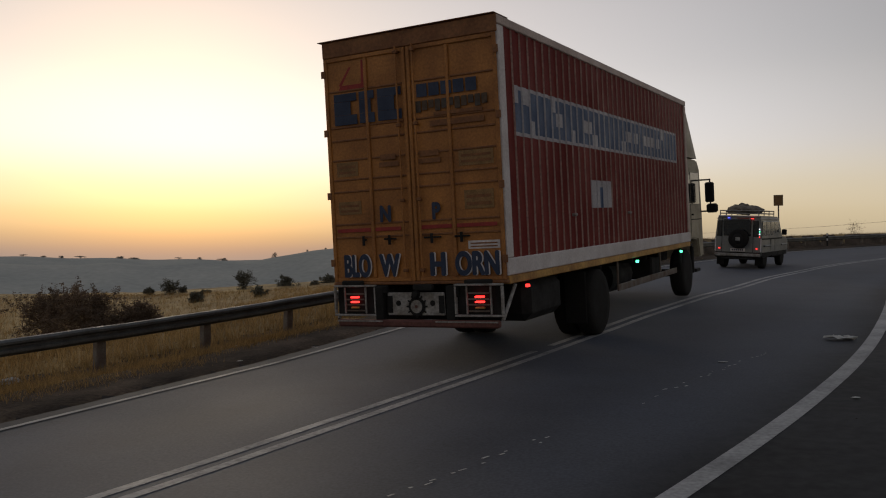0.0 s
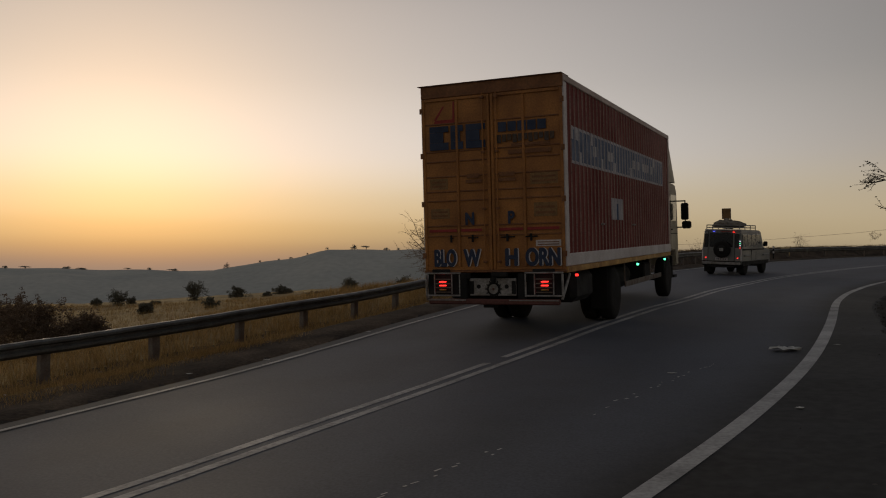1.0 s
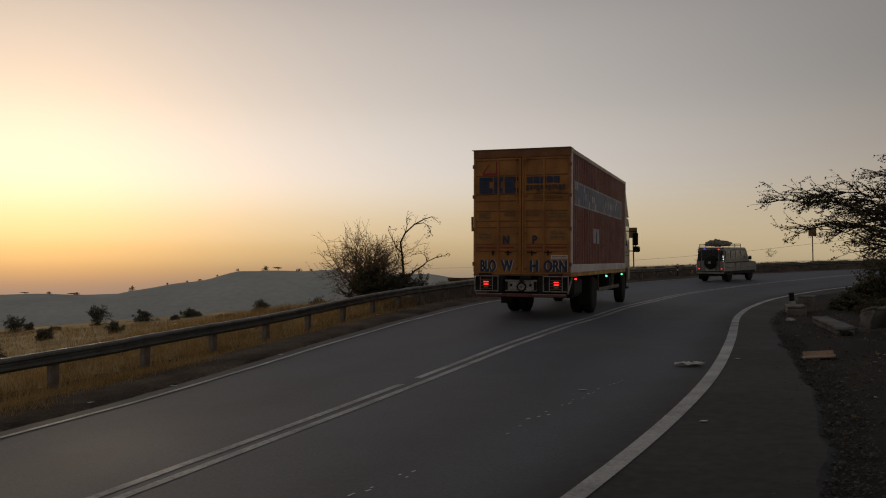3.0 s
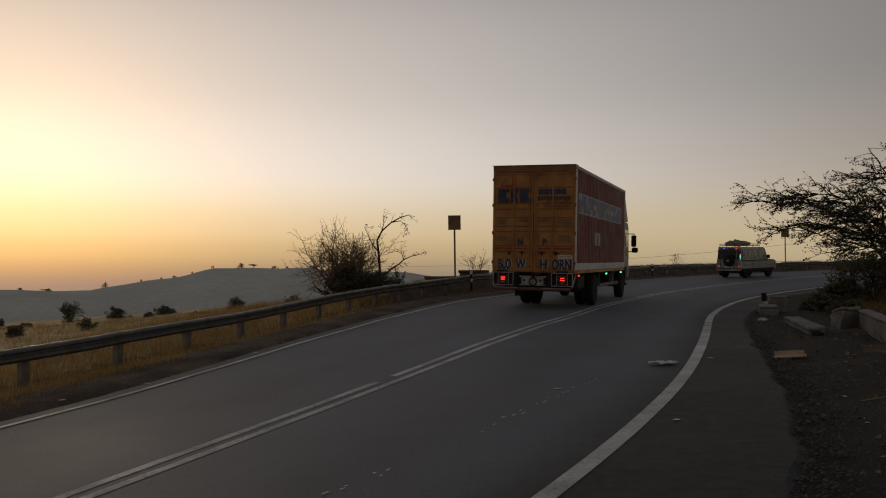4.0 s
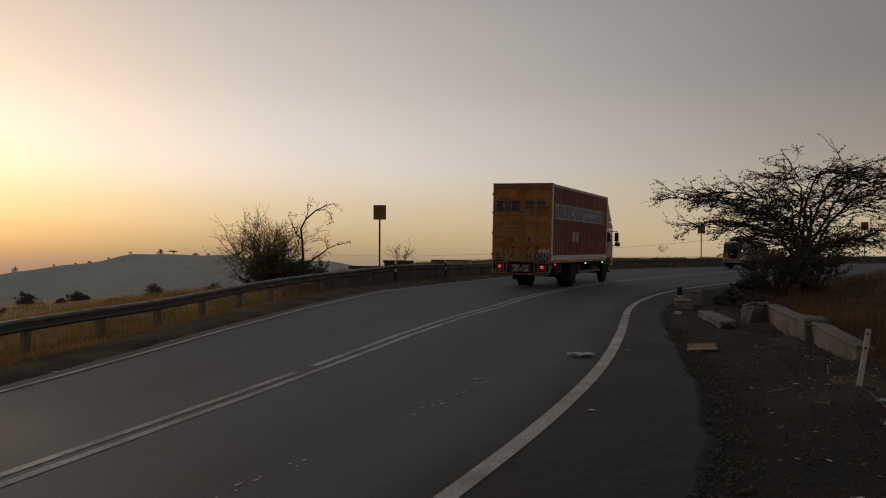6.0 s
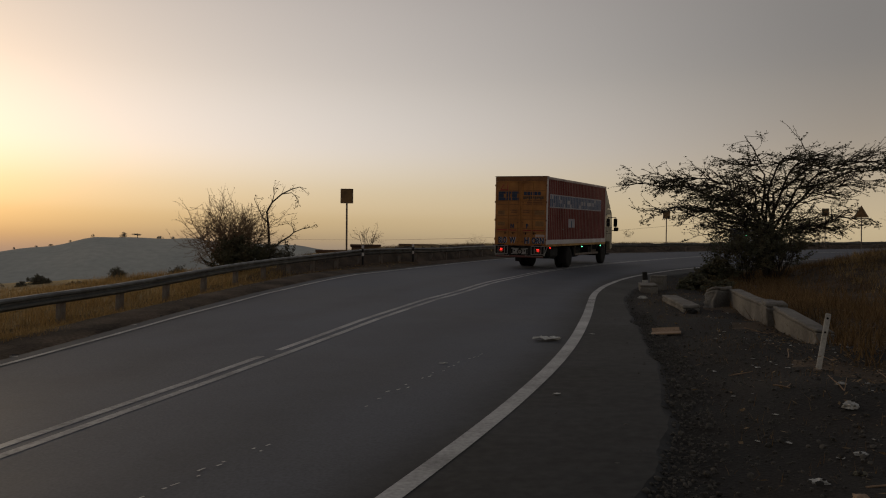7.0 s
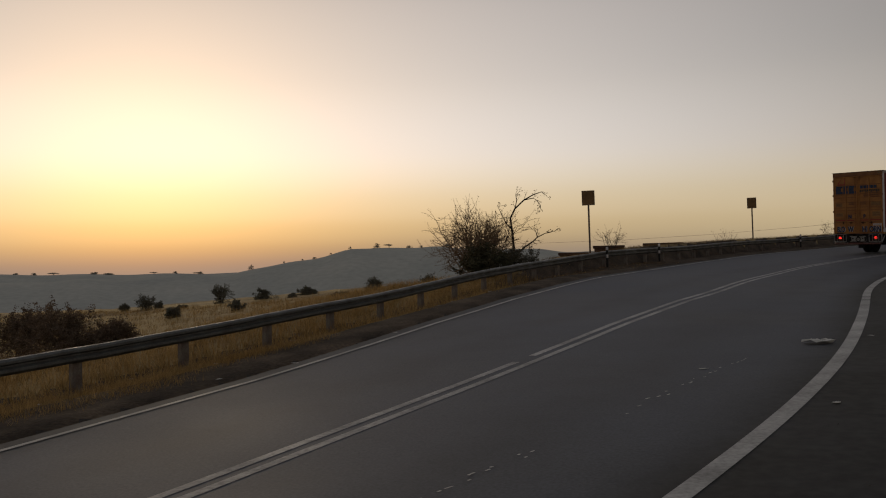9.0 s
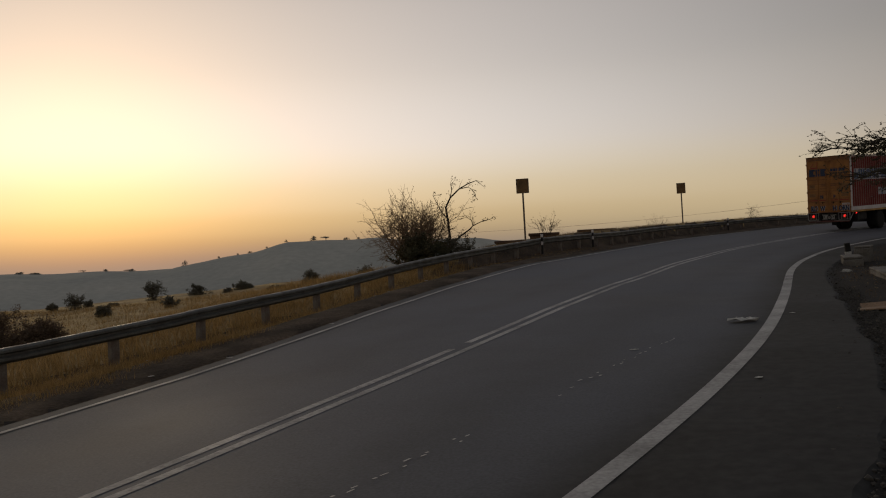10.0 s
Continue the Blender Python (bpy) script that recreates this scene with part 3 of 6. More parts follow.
sign_at(0.16, 40.5, 5.38, 4.40, 0.60, "weathered square chevron sign on a thin pole behind the rail")
sign_at(10.46, 57.5, 4.46, 3.78, 0.56, "weathered square chevron sign on a thin pole behind the rail")
sign_at(21.38, 72.5, 4.10, 3.58, 0.58, "weathered square chevron sign on a thin pole behind the rail")
sign_at(30.9, 84.0, 4.15, 3.66, 0.6, "weathered square chevron sign on a thin pole beyond the tree")


def warning_sign(az, r, el_top, el_bot):
    x, y = polar(az, r)
    base = gz(x, y)
    zt, zb = r * math.tan(radians(el_top)) - base, r * math.tan(radians(el_bot)) - base
    s = new("warning_sign")
    s.matrix_world = pose(x, y, base, 0, 0, -az)
    tagged(s, "dark triangular warning sign on a pole beside the road", "road sign")
    part("pole", rod(bmesh.new(), (0, 0, -0.3), (0, 0, zt - 0.1), 0.05, n=10), M["post"], s)
    for name, k, y0, y1, mat in (("panel", 1.0, -0.08, -0.06, M["sign_back"]), ("rim", 1.08, -0.056, -0.05, M["post"])):
        bm = bmesh.new()
        w, c = (zt - zb) * 0.56 * k, (zb * 2 + zt) / 3
        tri = [(-w, c + (zb - c) * k), (w, c + (zb - c) * k), (0, c + (zt - c) * k)]
        f = bm.faces.new([bm.verts.new((a, y0, b)) for a, b in tri])
        g = bmesh.ops.extrude_face_region(bm, geom=[f])
        bmesh.ops.translate(bm, verts=[v for v in g["geom"] if isinstance(v, bmesh.types.BMVert)], vec=(0, y1 - y0, 0))
        bmesh.ops.recalc_face_normals(bm, faces=bm.faces)
        part(name, bm, mat, s)


warning_sign(32.92, 84.0, 4.27, 3.58)


# ---- the box truck ----
def wheel(parent, x, y, r, width, spin_name="wheel"):
    """A wheel that turns about its own x axis."""
    w = new(spin_name)
    w.parent = parent
    w.matrix_local = pose(x, y, r)
    h = width / 2
    part("tyre", lathe([(-h, r * 0.62), (-h, r * 0.9), (-h * 0.8, r * 0.985), (-h * 0.2, r), (h * 0.2, r), (h * 0.8, r * 0.985), (h, r * 0.9), (h, r * 0.62)], 28), M["black"], w)
    part("rim", lathe([(-h * 0.85, r * 0.6), (-h * 0.5, r * 0.55), (0, r * 0.3), (h * 0.5, r * 0.55), (h * 0.85, r * 0.6)], 20), M["chassis"], w)
    bm = bmesh.new()
    for k in range(8):
        a = k * math.pi / 4
        rod(bm, (-h * 0.95, r * 0.38 * math.cos(a), r * 0.38 * math.sin(a)), (h * 0.95, r * 0.38 * math.cos(a), r * 0.38 * math.sin(a)), r * 0.045, n=6)
    part("wheel_nuts", bm, M["post"], w)
    return w


TW, TL, TTOP, TSILL = 1.22, 9.62, 4.15, 1.15
truck = new("box_truck")
tagged(truck, "orange-doored box truck with a maroon corrugated container body", "truck")
TRUCK_WHEELS = []


def corrugated_side(x0, sign):
    """One corrugated flank: panels, grooves and a lettered band, one sheet of steel."""
    verts, faces, idx = [], [], []
    period, depth = 0.25, 0.018
    y, ys = 0.16, []
    while y + period < TL - 0.14:
        ys += [(y, 0.0), (y + 0.016, depth), (y + 0.125, depth), (y + 0.141, 0.0)]
        y += period
    ys.append((TL - 0.14, 0.0))
    zs_ = [TSILL + 0.19, 1.62, 1.91, 2.22, 2.32, 2.79, 2.835, 3.0, 3.18, 3.345, 3.39, TTOP - 0.10]
    n = len(zs_)
    for yy, dd in ys:
        for z in zs_:
            verts.append((x0 - sign * (depth - dd), yy, z))
    rng = random.Random(11)
    # blue strokes of the painted name, column by column
    stroke = [rng.choice([(6, 7, 8)] * 9 + [(6, 8)] * 3 + [(7, 8), (6, 7)]) for _ in range(len(ys))]
    for c in range(len(ys) - 1):
        yy = (ys[c][0] + ys[c + 1][0]) / 2
        kind = c % 4
        for k in range(n - 1):
            a, b = c * n + k, (c + 1) * n + k
            faces.append((a, b, b + 1, a + 1) if sign > 0 else (a, a + 1, b + 1, b))
            # rear-facing rib faces take the painted highlight
            m = 0 if kind != 0 else 1
            z = (zs_[k] + zs_[k + 1]) / 2
            if 0.42 < yy < 8.7 and 2.79 < z < 3.39:
                m = 2
                if kind != 0 and k in stroke[c // 3]:
                    m = 3
            # a small painted square with one dark stroke low on the flank
            if 3.16 < yy < 4.16 and 1.91 < z < 2.32:
                m = 3 if 3.55 < yy < 3.72 and z < 2.22 else 2
            idx.append(m)
    return verts, faces, idx


def build_truck():
    T = truck
    # container body
    for sx in (1, -1):
        v, f, i = corrugated_side(sx * TW, sx)
        side = raw("side_panel", v, f, [M["red"], M["rib_highlight"], M["band_white"], M["blue"]], T, "maroon corrugated steel side with a white lettered band", i)
        part("bottom_rail", boxes(((sx * TW - sx * 0.06, 0.0, TSILL), (sx * TW + sx * 0.012, TL, TSILL + 0.20))), M["rail_white"], T, "dusty white sill rail")
        part("yellow_sill", boxes(((sx * TW - sx * 0.08, 0.03, TSILL - 0.10), (sx * TW + sx * 0.004, TL - 0.02, TSILL - 0.002))), M["yellow"], T, "chipped yellow sill strip")
        part("top_rail", boxes(((sx * TW - sx * 0.07, 0.0, TTOP - 0.11), (sx * TW + sx * 0.012, TL, TTOP - 0.005))), M["cream"], T)
        part("corner_post", boxes(((sx * TW - sx * 0.10, 0.004, TSILL + 0.205), (sx * TW + sx * 0.01, 0.17, TTOP - 0.115))), M["rail_white"], T, "white painted corner post")
        part("front_post", boxes(((sx * TW - sx * 0.10, TL - 0.15, TSILL + 0.205), (sx * TW + sx * 0.01, TL - 0.004, TTOP - 0.115))), M["cream"], T)
    for y in (2.3, 5.0):
        bm = boxes(((TW - 0.01, y - 0.05, 1.80), (TW + 0.05, y + 0.05, 1.84)))
        part("rope_hook", bm, M["dirty_white"], T)
    part("roof", boxes(((-TW + 0.04, 0.02, TTOP - 0.05), (TW - 0.04, TL - 0.02, TTOP))), M["cream"], T)
    part("front_wall", boxes(((-TW + 0.1, TL - 0.1, TSILL + 0.02), (TW - 0.1, TL - 0.03, TTOP - 0.06))), M["red"], T)
    part("floor_frame", boxes(((-TW + 0.09, 0.1, TSILL - 0.09), (TW - 0.09, TL - 0.1, TSILL + 0.012))), M["chassis"], T)
    part("header", boxes(((-TW, -0.02, TTOP - 0.20), (TW, 0.09, TTOP + 0.004))), M["orange_dark"], T, "grimy orange header over the doors")
    part("roof_lip", boxes(((-TW - 0.045, -0.05, TTOP + 0.006), (TW - 0.004, 0.35, TTOP + 0.016)), bevel=0.003), M["orange_dark"], T, "bent grimy lip of the roof sheet")
    part("rear_sill", boxes(((-TW, -0.03, TSILL - 0.085), (TW, 0.09, TSILL - 0.048))), M["orange_dark"], T)
    # two door leaves with pressed ribs
    z0, z1 = TSILL + 0.035, TTOP - 0.205
    zd = TSILL - 0.045
    hgt = z1 - z0
    for sx in (-1, 1):
        x0, x1 = (-TW + 0.012, -0.008) if sx < 0 else (0.008, TW - 0.012)
        door = part("door", boxes(((x0, 0.0, zd), (x1, 0.05, z1))), M["orange"], T, "faded orange steel door leaf")
        wd = x1 - x0
        # outer frame, uprights and ribs standing proud
        part("door_frame", boxes(((x0, -0.022, zd), (x0 + 0.05, -0.002, z1)), ((x1 - 0.05, -0.022, zd), (x1, -0.002, z1)),
                                 ((x0 + 0.052, -0.022, zd), (x1 - 0.052, -0.002, zd + 0.05)), ((x0 + 0.052, -0.022, z1 - 0.05), (x1 - 0.052, -0.002, z1)), bevel=0.006), M["orange"], door)
        up = x0 + wd * (0.52 if sx < 0 else 0.46)
        part("upright", boxes(((up - 0.022, -0.03, zd + 0.052), (up + 0.022, -0.002, z1 - 0.052)), bevel=0.008), M["orange"], door)
        for v in (0.175, 0.235, 0.385, 0.44, 0.53, 0.62, 0.68, 0.845):
            for a, b in ((x0 + 0.06, up - 0.03), (up + 0.03, x1 - 0.06)):
                bm = boxes(((a, -0.014, z0 + v * hgt - 0.012), (b, -0.002, z0 + v * hgt + 0.012)), bevel=0.005)
                part("rib", bm, M["orange_dark"], door)
        # lock rod with its keepers and handle
        rx = x1 - 0.11 if sx < 0 else x0 + 0.11
        bm = rod(bmesh.new(), (rx, -0.05, z0 - 0.02), (rx, -0.05, z1 + 0.02), 0.012, n=8)
        part("lock_rod", bm, M["orange"], door)
        for v in (0.02, 0.33, 0.66, 0.98):
            part("rod_keeper", boxes(((rx - 0.03, -0.07, z0 + v * hgt - 0.02), (rx + 0.03, -0.024, z0 + v * hgt + 0.02)), bevel=0.006), M["orange_dark"], door)
        for hx, long in ((x0 + 0.50, 0.03), (x0 + 0.88, 0.09)) if sx < 0 else ((x0 + 0.26, 0.12), (x0 + 0.66, 0.10)):
            lz = z0 + 0.158 * hgt
            latch = part("latch", boxes(((hx - long, -0.05, lz), (hx + long, -0.024, lz + 0.022)), bevel=0.006), M["chassis"], door)
            part("latch_handle", boxes(((hx - 0.02, -0.062, lz - 0.06), (hx + 0.02, -0.052, lz + 0.06)), bevel=0.006), M["chassis"], latch)
        for v in (0.06, 0.37, 0.66, 0.93):
            ex = x0 if sx < 0 else x1
            part("hinge", boxes(((ex - 0.035, -0.035, z0 + v * hgt - 0.045), (ex + 0.03, -0.024, z0 + v * hgt + 0.045)), bevel=0.006), M["orange_dark"], door)
        # red stripe and faded stickers
        part("red_stripe", boxes(((x0 + 0.09, -0.019, z0 + 0.21 * hgt - 0.03), (up - 0.035, -0.0155, z0 + 0.21 * hgt + 0.015)), ((up + 0.035, -0.019, z0 + 0.21 * hgt - 0.03), (x1 - 0.17 if sx < 0 else x1 - 0.09, -0.0155, z0 + 0.21 * hgt + 0.015)), bevel=0), M["stripe_red"], door)
        for a, b, v0, v1 in (((x0 + 0.12, x0 + 0.46, 0.28, 0.34), (x0 + 0.12, x0 + 0.44, 0.455, 0.52)) if sx < 0 else ((x1 - 0.50, x1 - 0.12, 0.275, 0.355), (x1 - 0.55, x1 - 0.10, 0.46, 0.525), (x1 - 0.48, x1 - 0.07, 0.105, 0.14))):
            part("sticker", boxes(((a, -0.008, z0 + v0 * hgt), (b, -0.003, z0 + v1 * hgt)), bevel=0), M["sticker"] if v0 > 0.2 else M["rail_white"], door)
            part("sticker_print", boxes(*[((a + 0.03, -0.012, z0 + (v0 + (v1 - v0) * q) * hgt), (b - 0.03, -0.0095, z0 + (v0 + (v1 - v0) * (q + 0.16)) * hgt)) for q in (0.2, 0.58)], bevel=0), M["orange_dark"], door)
    # firm's painted name as plain strokes
    def bars(name, mat, items, y=-0.024):
        part(name, boxes(*[((a, y, z0 + c * hgt), (b, y + 0.004, z0 + d * hgt)) for a, b, c, d in items], bevel=0), mat, T)
    for a, w, notch in ((-1.07, 0.34, 0.09), (-0.69, 0.22, 0.05), (-0.42, 0.34, 0.10)):
        bars("painted_initial", M["ink"], [(a, a + w - notch, 0.735, 0.795), (a, a + w, 0.796, 0.832), (a, a + w, 0.69, 0.734)])
    for k in range(5):
        bars("painted_stroke", M["ink"], [(0.14 + 0.165 * k, 0.28 + 0.165 * k, 0.772, 0.828)])
    for k in range(11):
        bars("painted_stroke", M["faded_ink"], [(0.12 + 0.088 * k, 0.19 + 0.088 * k, 0.705 + 0.008 * (k % 3), 0.755)])
    for item in ((0.36, 1.0, 0.685, 0.70), (0.3, 1.02, 0.64, 0.665), (-0.42, -0.2, 0.515, 0.54), (-0.44, -0.16, 0.485, 0.505), (0.14, 0.40, 0.515, 0.54), (0.12, 0.42, 0.485, 0.505)):
        bars("faded_print", M["orange_dark"], [item])
    # faint painted emblem
    bm = bmesh.new()
    for pts in ([(-1.0, 0.85), (-0.62, 0.85), (-0.62, 0.87), (-0.97, 0.87)], [(-1.0, 0.87), (-0.95, 0.87), (-0.80, 0.95), (-0.83, 0.95)], [(-0.66, 0.87), (-0.62, 0.87), (-0.62, 0.975), (-0.65, 0.975)]):
        bm.faces.new([bm.verts.new((a, -0.004, z0 + b * hgt)) for a, b in pts])
    part("painted_emblem", bm, M["stripe_red"], T)
    # lettering
    face = lambda x, v, y=-0.028, wide=0.8: pose(x, y, z0 + v * hgt, 90, 0, 0) @ Matrix.Diagonal((wide, 1, 1, 1))
    for word, x, shift in (("BLO", -0.83, 0.0), ("W", -0.35, 0.0), ("H", 0.33, 0.0), ("ORN", 0.855, 0.0)):
        wide = {"BLO": 0.57, "ORN": 0.70, "W": 0.70, "H": 0.84}[word]
        lettering("lettering", word, 0.375, M["rail_white"], T, face(x + 0.014, -0.002, -0.0365, wide), "white outline of the painted letters", 0.015)
        lettering("lettering", word, 0.375, M["ink"], T, face(x - 0.004, -0.002, -0.041, wide), "navy painted letters", 0.016)
    for word, x in (("N", -0.38), ("P", 0.33)):
        lettering("lettering", word, 0.27, M["ink"], T, face(x, 0.242, -0.034), "navy painted letter", 0.012)
    # rear light frames, plate carrier, bumper
    for sx in (-1, 1):
        a, b = sorted((sx * 0.55, sx * 1.18))
        fr = part("light_frame", boxes(((a, -0.10, 0.68), (b, -0.05, 0.705)), ((a, -0.10, 1.045), (b, -0.05, 1.07)), ((a, -0.10, 0.71), (a + 0.025, -0.05, 1.04)), ((b - 0.025, -0.10, 0.71), (b, -0.05, 1.04)),
                                      ((a + 0.15, -0.09, 0.71), (a + 0.168, -0.06, 1.04)), ((b - 0.168, -0.09, 0.71), (b - 0.15, -0.06, 1.04)), bevel=0.006), M["dirty_white"], T, "dirty white light guard")
        part("backing_plate", boxes(((a + 0.03, -0.045, 0.69), (b - 0.03, -0.03, 1.05))), M["chassis"], fr)
        c = (a + b) / 2 + sx * 0.01
        for z, mat in ((0.905, M["lamp_red"]), (0.845, M["lamp_red"]), (0.775, M["yellow"])):
            part("tail_lamp", boxes(((c - 0.058, -0.092, z), (c + 0.058, -0.048, z + 0.022)), bevel=0.006), mat, fr, "glowing red lamp" if z > 0.8 else "amber lens")
        part("guard_bar", boxes(*[((a + 0.18, -0.085, z), (b - 0.18, -0.078, z + 0.018)) for z in (0.74, 0.815, 0.88, 0.95)], bevel=0), M["post"], fr)
        part("mud_flap", boxes(((sx * 1.08 - 0.20, 2.72, 0.25), (sx * 1.08 + 0.12, 2.75, 1.0))), M["black"], T)
    carrier = part("plate_carrier", boxes(((-0.40, -0.06, 0.69), (0.40, -0.03, 0.97))), M["dirty_white"], T, "dirty white plate carrier with holes")
    for x in (-0.24, 0.24):
        part("hole", rod(bmesh.new(), (x, -0.068, 0.84), (x, -0.058, 0.84), 0.035, n=10), M["chassis"], carrier)
    for x in (-0.36, 0.36):
        part("slot", boxes(((x - 0.035, -0.068, 0.72), (x + 0.035, -0.061, 0.93)), bevel=0), M["chassis"], carrier)
    part("tow_eye", rod(bmesh.new(), (0.02, -0.12, 0.95), (0.02, -0.06, 0.95), 0.04, 0.05, 12), M["chassis"], carrier)
    for k, (x, z, w, h) in enumerate([(-0.48, 1.01, 0.10, 0.05), (0.52, 0.98, 0.08, 0.07), (0.12, 1.03, 0.14, 0.04), (-0.9, 1.09, 0.16, 0.035), (0.86, 1.09, 0.18, 0.03)]):
        part("bracket", boxes(((x - w, -0.09, z - h), (x + w, -0.035, z + h)), bevel=0.015), M["chassis"], T)
    # round maker's badge cut into the carrier, a toothed dark ring round a pale disc
    gear = rod(bmesh.new(), (0.02, -0.072, 0.80), (0.02, -0.060, 0.80), 0.115, n=20)
    for k in range(12):
        a = math.pi * k / 6
        c, d = Vector((0.02 + 0.10 * math.cos(a), -0.066, 0.80 + 0.10 * math.sin(a))), Vector((math.cos(a), 0, math.sin(a)))
        rod(gear, c, c + d * 0.045, 0.014, 0.008, 6)
    badge = part("badge_ring", gear, M["chassis"], carrier)
    part("badge_disc", rod(bmesh.new(), (0.02, -0.080, 0.80), (0.02, -0.073, 0.80), 0.08, n=20), M["dirty_white"], badge)
    part("badge_hub", rod(bmesh.new(), (0.02, -0.088, 0.80), (0.02, -0.081, 0.80), 0.02, n=10), M["bumper"], badge)
    for sx in (-1, 1):
        part("bracket", boxes(((sx * 0.50 - 0.06, -0.10, 0.60), (sx * 0.50 + 0.06, -0.02, 1.05))), M["chassis"], T)
    part("bumper", boxes(((-1.12, -0.12, 0.55), (1.12, -0.02, 0.64)), bevel=0.02), M["bumper"], T, "dented dull red underrun bumper")
    for a, b in ((-1.12, -0.45), (0.3, 1.12)):
        part("bumper_strip", boxes(((a, -0.128, 0.615), (b, -0.122, 0.632)), bevel=0), M["dirty_white"], T)
    for sx in (-1, 1):
        bm = rod(bmesh.new(), (sx * 1.15, -0.05, 0.64), (sx * 1.19, 0.25, 1.03), 0.022, n=6)
        part("brace", bm, M["dirty_white"], T)
    # chassis, axles, tank, side guard
    for sx in (-1, 1):
        part("chassis_rail", boxes(((sx * 0.42 - 0.05, 0.05, 0.72), (sx * 0.42 + 0.05, TL + 1.0, 1.0))), M["chassis"], T)
    for y in (0.5, 3.9, 4.8, 5.7, 6.6, 7.5):
        part("crossmember", boxes(((-1.05, y, 0.94), (1.05, y + 0.08, 1.04))), M["chassis"], T)
    part("rear_axle", rod(bmesh.new(), (-0.95, 3.4, 0.5), (0.95, 3.4, 0.5), 0.11, n=10), M["chassis"], T)
    part("front_axle", rod(bmesh.new(), (-0.95, 9.35, 0.5), (0.95, 9.35, 0.5), 0.08, n=10), M["chassis"], T)
    part("rear_fender", boxes(((-1.16, 2.65, 1.03), (1.16, 4.15, 1.045)), bevel=0), M["chassis"], T)
    bm = bmesh.new()
    rod(bm, (0.55, 5.2, 0.72), (0.55, 6.4, 0.72), 0.30, n=16)
    part("fuel_tank", bm, M["chassis"], T)
    part("battery_box", boxes(((0.6, 7.0, 0.55), (1.05, 7.7, 0.95)), bevel=0.03), M["chassis"], T)
    part("spare_carrier", boxes(((-0.5, 0.6, 0.55), (0.5, 1.6, 0.75)), bevel=0.08), M["black"], T)
    for sx in (-1, 1):
        part("side_guard", boxes(((sx * 1.12, 4.5, 0.55), (sx * 1.15, 8.6, 0.66)), ((sx * 1.09, 4.6, 0.66), (sx * 1.115, 4.66, 1.05)), ((sx * 1.09, 7.4, 0.66), (sx * 1.115, 7.46, 1.05))), M["post"], T)
        part("marker_lamp", rod(bmesh.new(), (sx * 1.2, 0.55, 0.99), (sx * 1.245, 0.55, 0.99), 0.02, n=12), M["lamp_red"], T, "glowing red side marker")
        # rounded dark block added to fill the open space under the tail
        part("side_locker", boxes(((sx * 0.35, 0.75, 0.52), (sx * 1.14, 1.95, 1.04)), bevel=0.10), M["chassis"], T)
        for y in (5.4, 8.7):
            part("marker_lamp", rod(bmesh.new(), (sx * 1.2, y, 0.98), (sx * 1.245, y, 0.98), 0.023, n=12), M["lamp_green"], T, "glowing green side marker")
    # cab
    cx, cy0, cy1 = 1.16, TL + 0.12, TL + 1.62
    bm = bmesh.new()
    prof = [(cy0, 1.12), (cy0, 2.82), (cy0 + 0.2, 2.95), (cy1 - 0.35, 2.95), (cy1 - 0.12, 2.75), (cy1, 1.75), (cy1 + 0.03, 0.75), (cy1 - 0.35, 0.75), (cy1 - 0.5, 1.15), (cy0 + 0.2, 1.2)]
    la, lb = [bm.verts.new((-cx, y, z)) for y, z in prof], [bm.verts.new((cx, y, z)) for y, z in prof]
    bm.faces.new(la)
    bm.faces.new(lb[::-1])
    for k in range(len(prof)):
        q = (k + 1) % len(prof)
        bm.faces.new((la[k], lb[k], lb[q], la[q]))
    bmesh.ops.recalc_face_normals(bm, faces=bm.faces)
    bmesh.ops.bevel(bm, geom=list(bm.edges), offset=0.03, segments=2, affect="EDGES")
    cab = part("cab", bm, M["cab"], T, "ivory painted driver's cab")
    for sx in (-1, 1):
        part("side_window", boxes(((sx * (cx + 0.002), cy0 + 0.35, 1.95), (sx * (cx + 0.012), cy1 - 0.3, 2.65)), bevel=0.004), M["glass"], cab, "dark side window")
        part("quarter_window", boxes(((sx * (cx + 0.002), cy0 + 0.08, 1.95), (sx * (cx + 0.012), cy0 + 0.28, 2.6)), bevel=0.004), M["glass"], cab)
        part("cab_door_seam", boxes(((sx * (cx + 0.002), cy0 + 0.30, 1.25), (sx * (cx + 0.006), cy0 + 0.315, 2.75)), ((sx * (cx + 0.002), cy0 + 0.3, 1.6), (sx * (cx + 0.008), cy1 - 0.1, 1.62)), bevel=0), M["chassis"], cab)
        part("door_handle", boxes(((sx * (cx + 0.004), cy0 + 0.36, 1.70), (sx * (cx + 0.03), cy0 + 0.5, 1.74))), M["chassis"], cab)
        part("wheel_arch", boxes(((sx * (cx - 0.02), 8.8, 1.04), (sx * (cx + 0.05), 9.95, 1.09)), ((sx * (cx - 0.02), 9.9, 0.45), (sx * (cx + 0.05), 9.98, 1.03)), ((sx * (cx - 0.02), 8.74, 0.6), (sx * (cx + 0.05), 8.8, 1.05)), bevel=0.02), M["chassis"], cab)
        part("step", boxes(((sx * (cx - 0.3), cy0 + 0.4, 0.45), (sx * (cx + 0.06), cy0 + 0.8, 0.52))), M["chassis"], cab)
        arm = bmesh.new()
        for z in (2.50, 1.78):
            rod(arm, (sx * cx, cy1 - 0.12, z), (sx * (cx + 0.22), cy1 - 0.08, z), 0.018, n=6)
        rod(arm, (sx * (cx + 0.22), cy1 - 0.08, 1.76), (sx * (cx + 0.22), cy1 - 0.08, 2.52), 0.018, n=6)
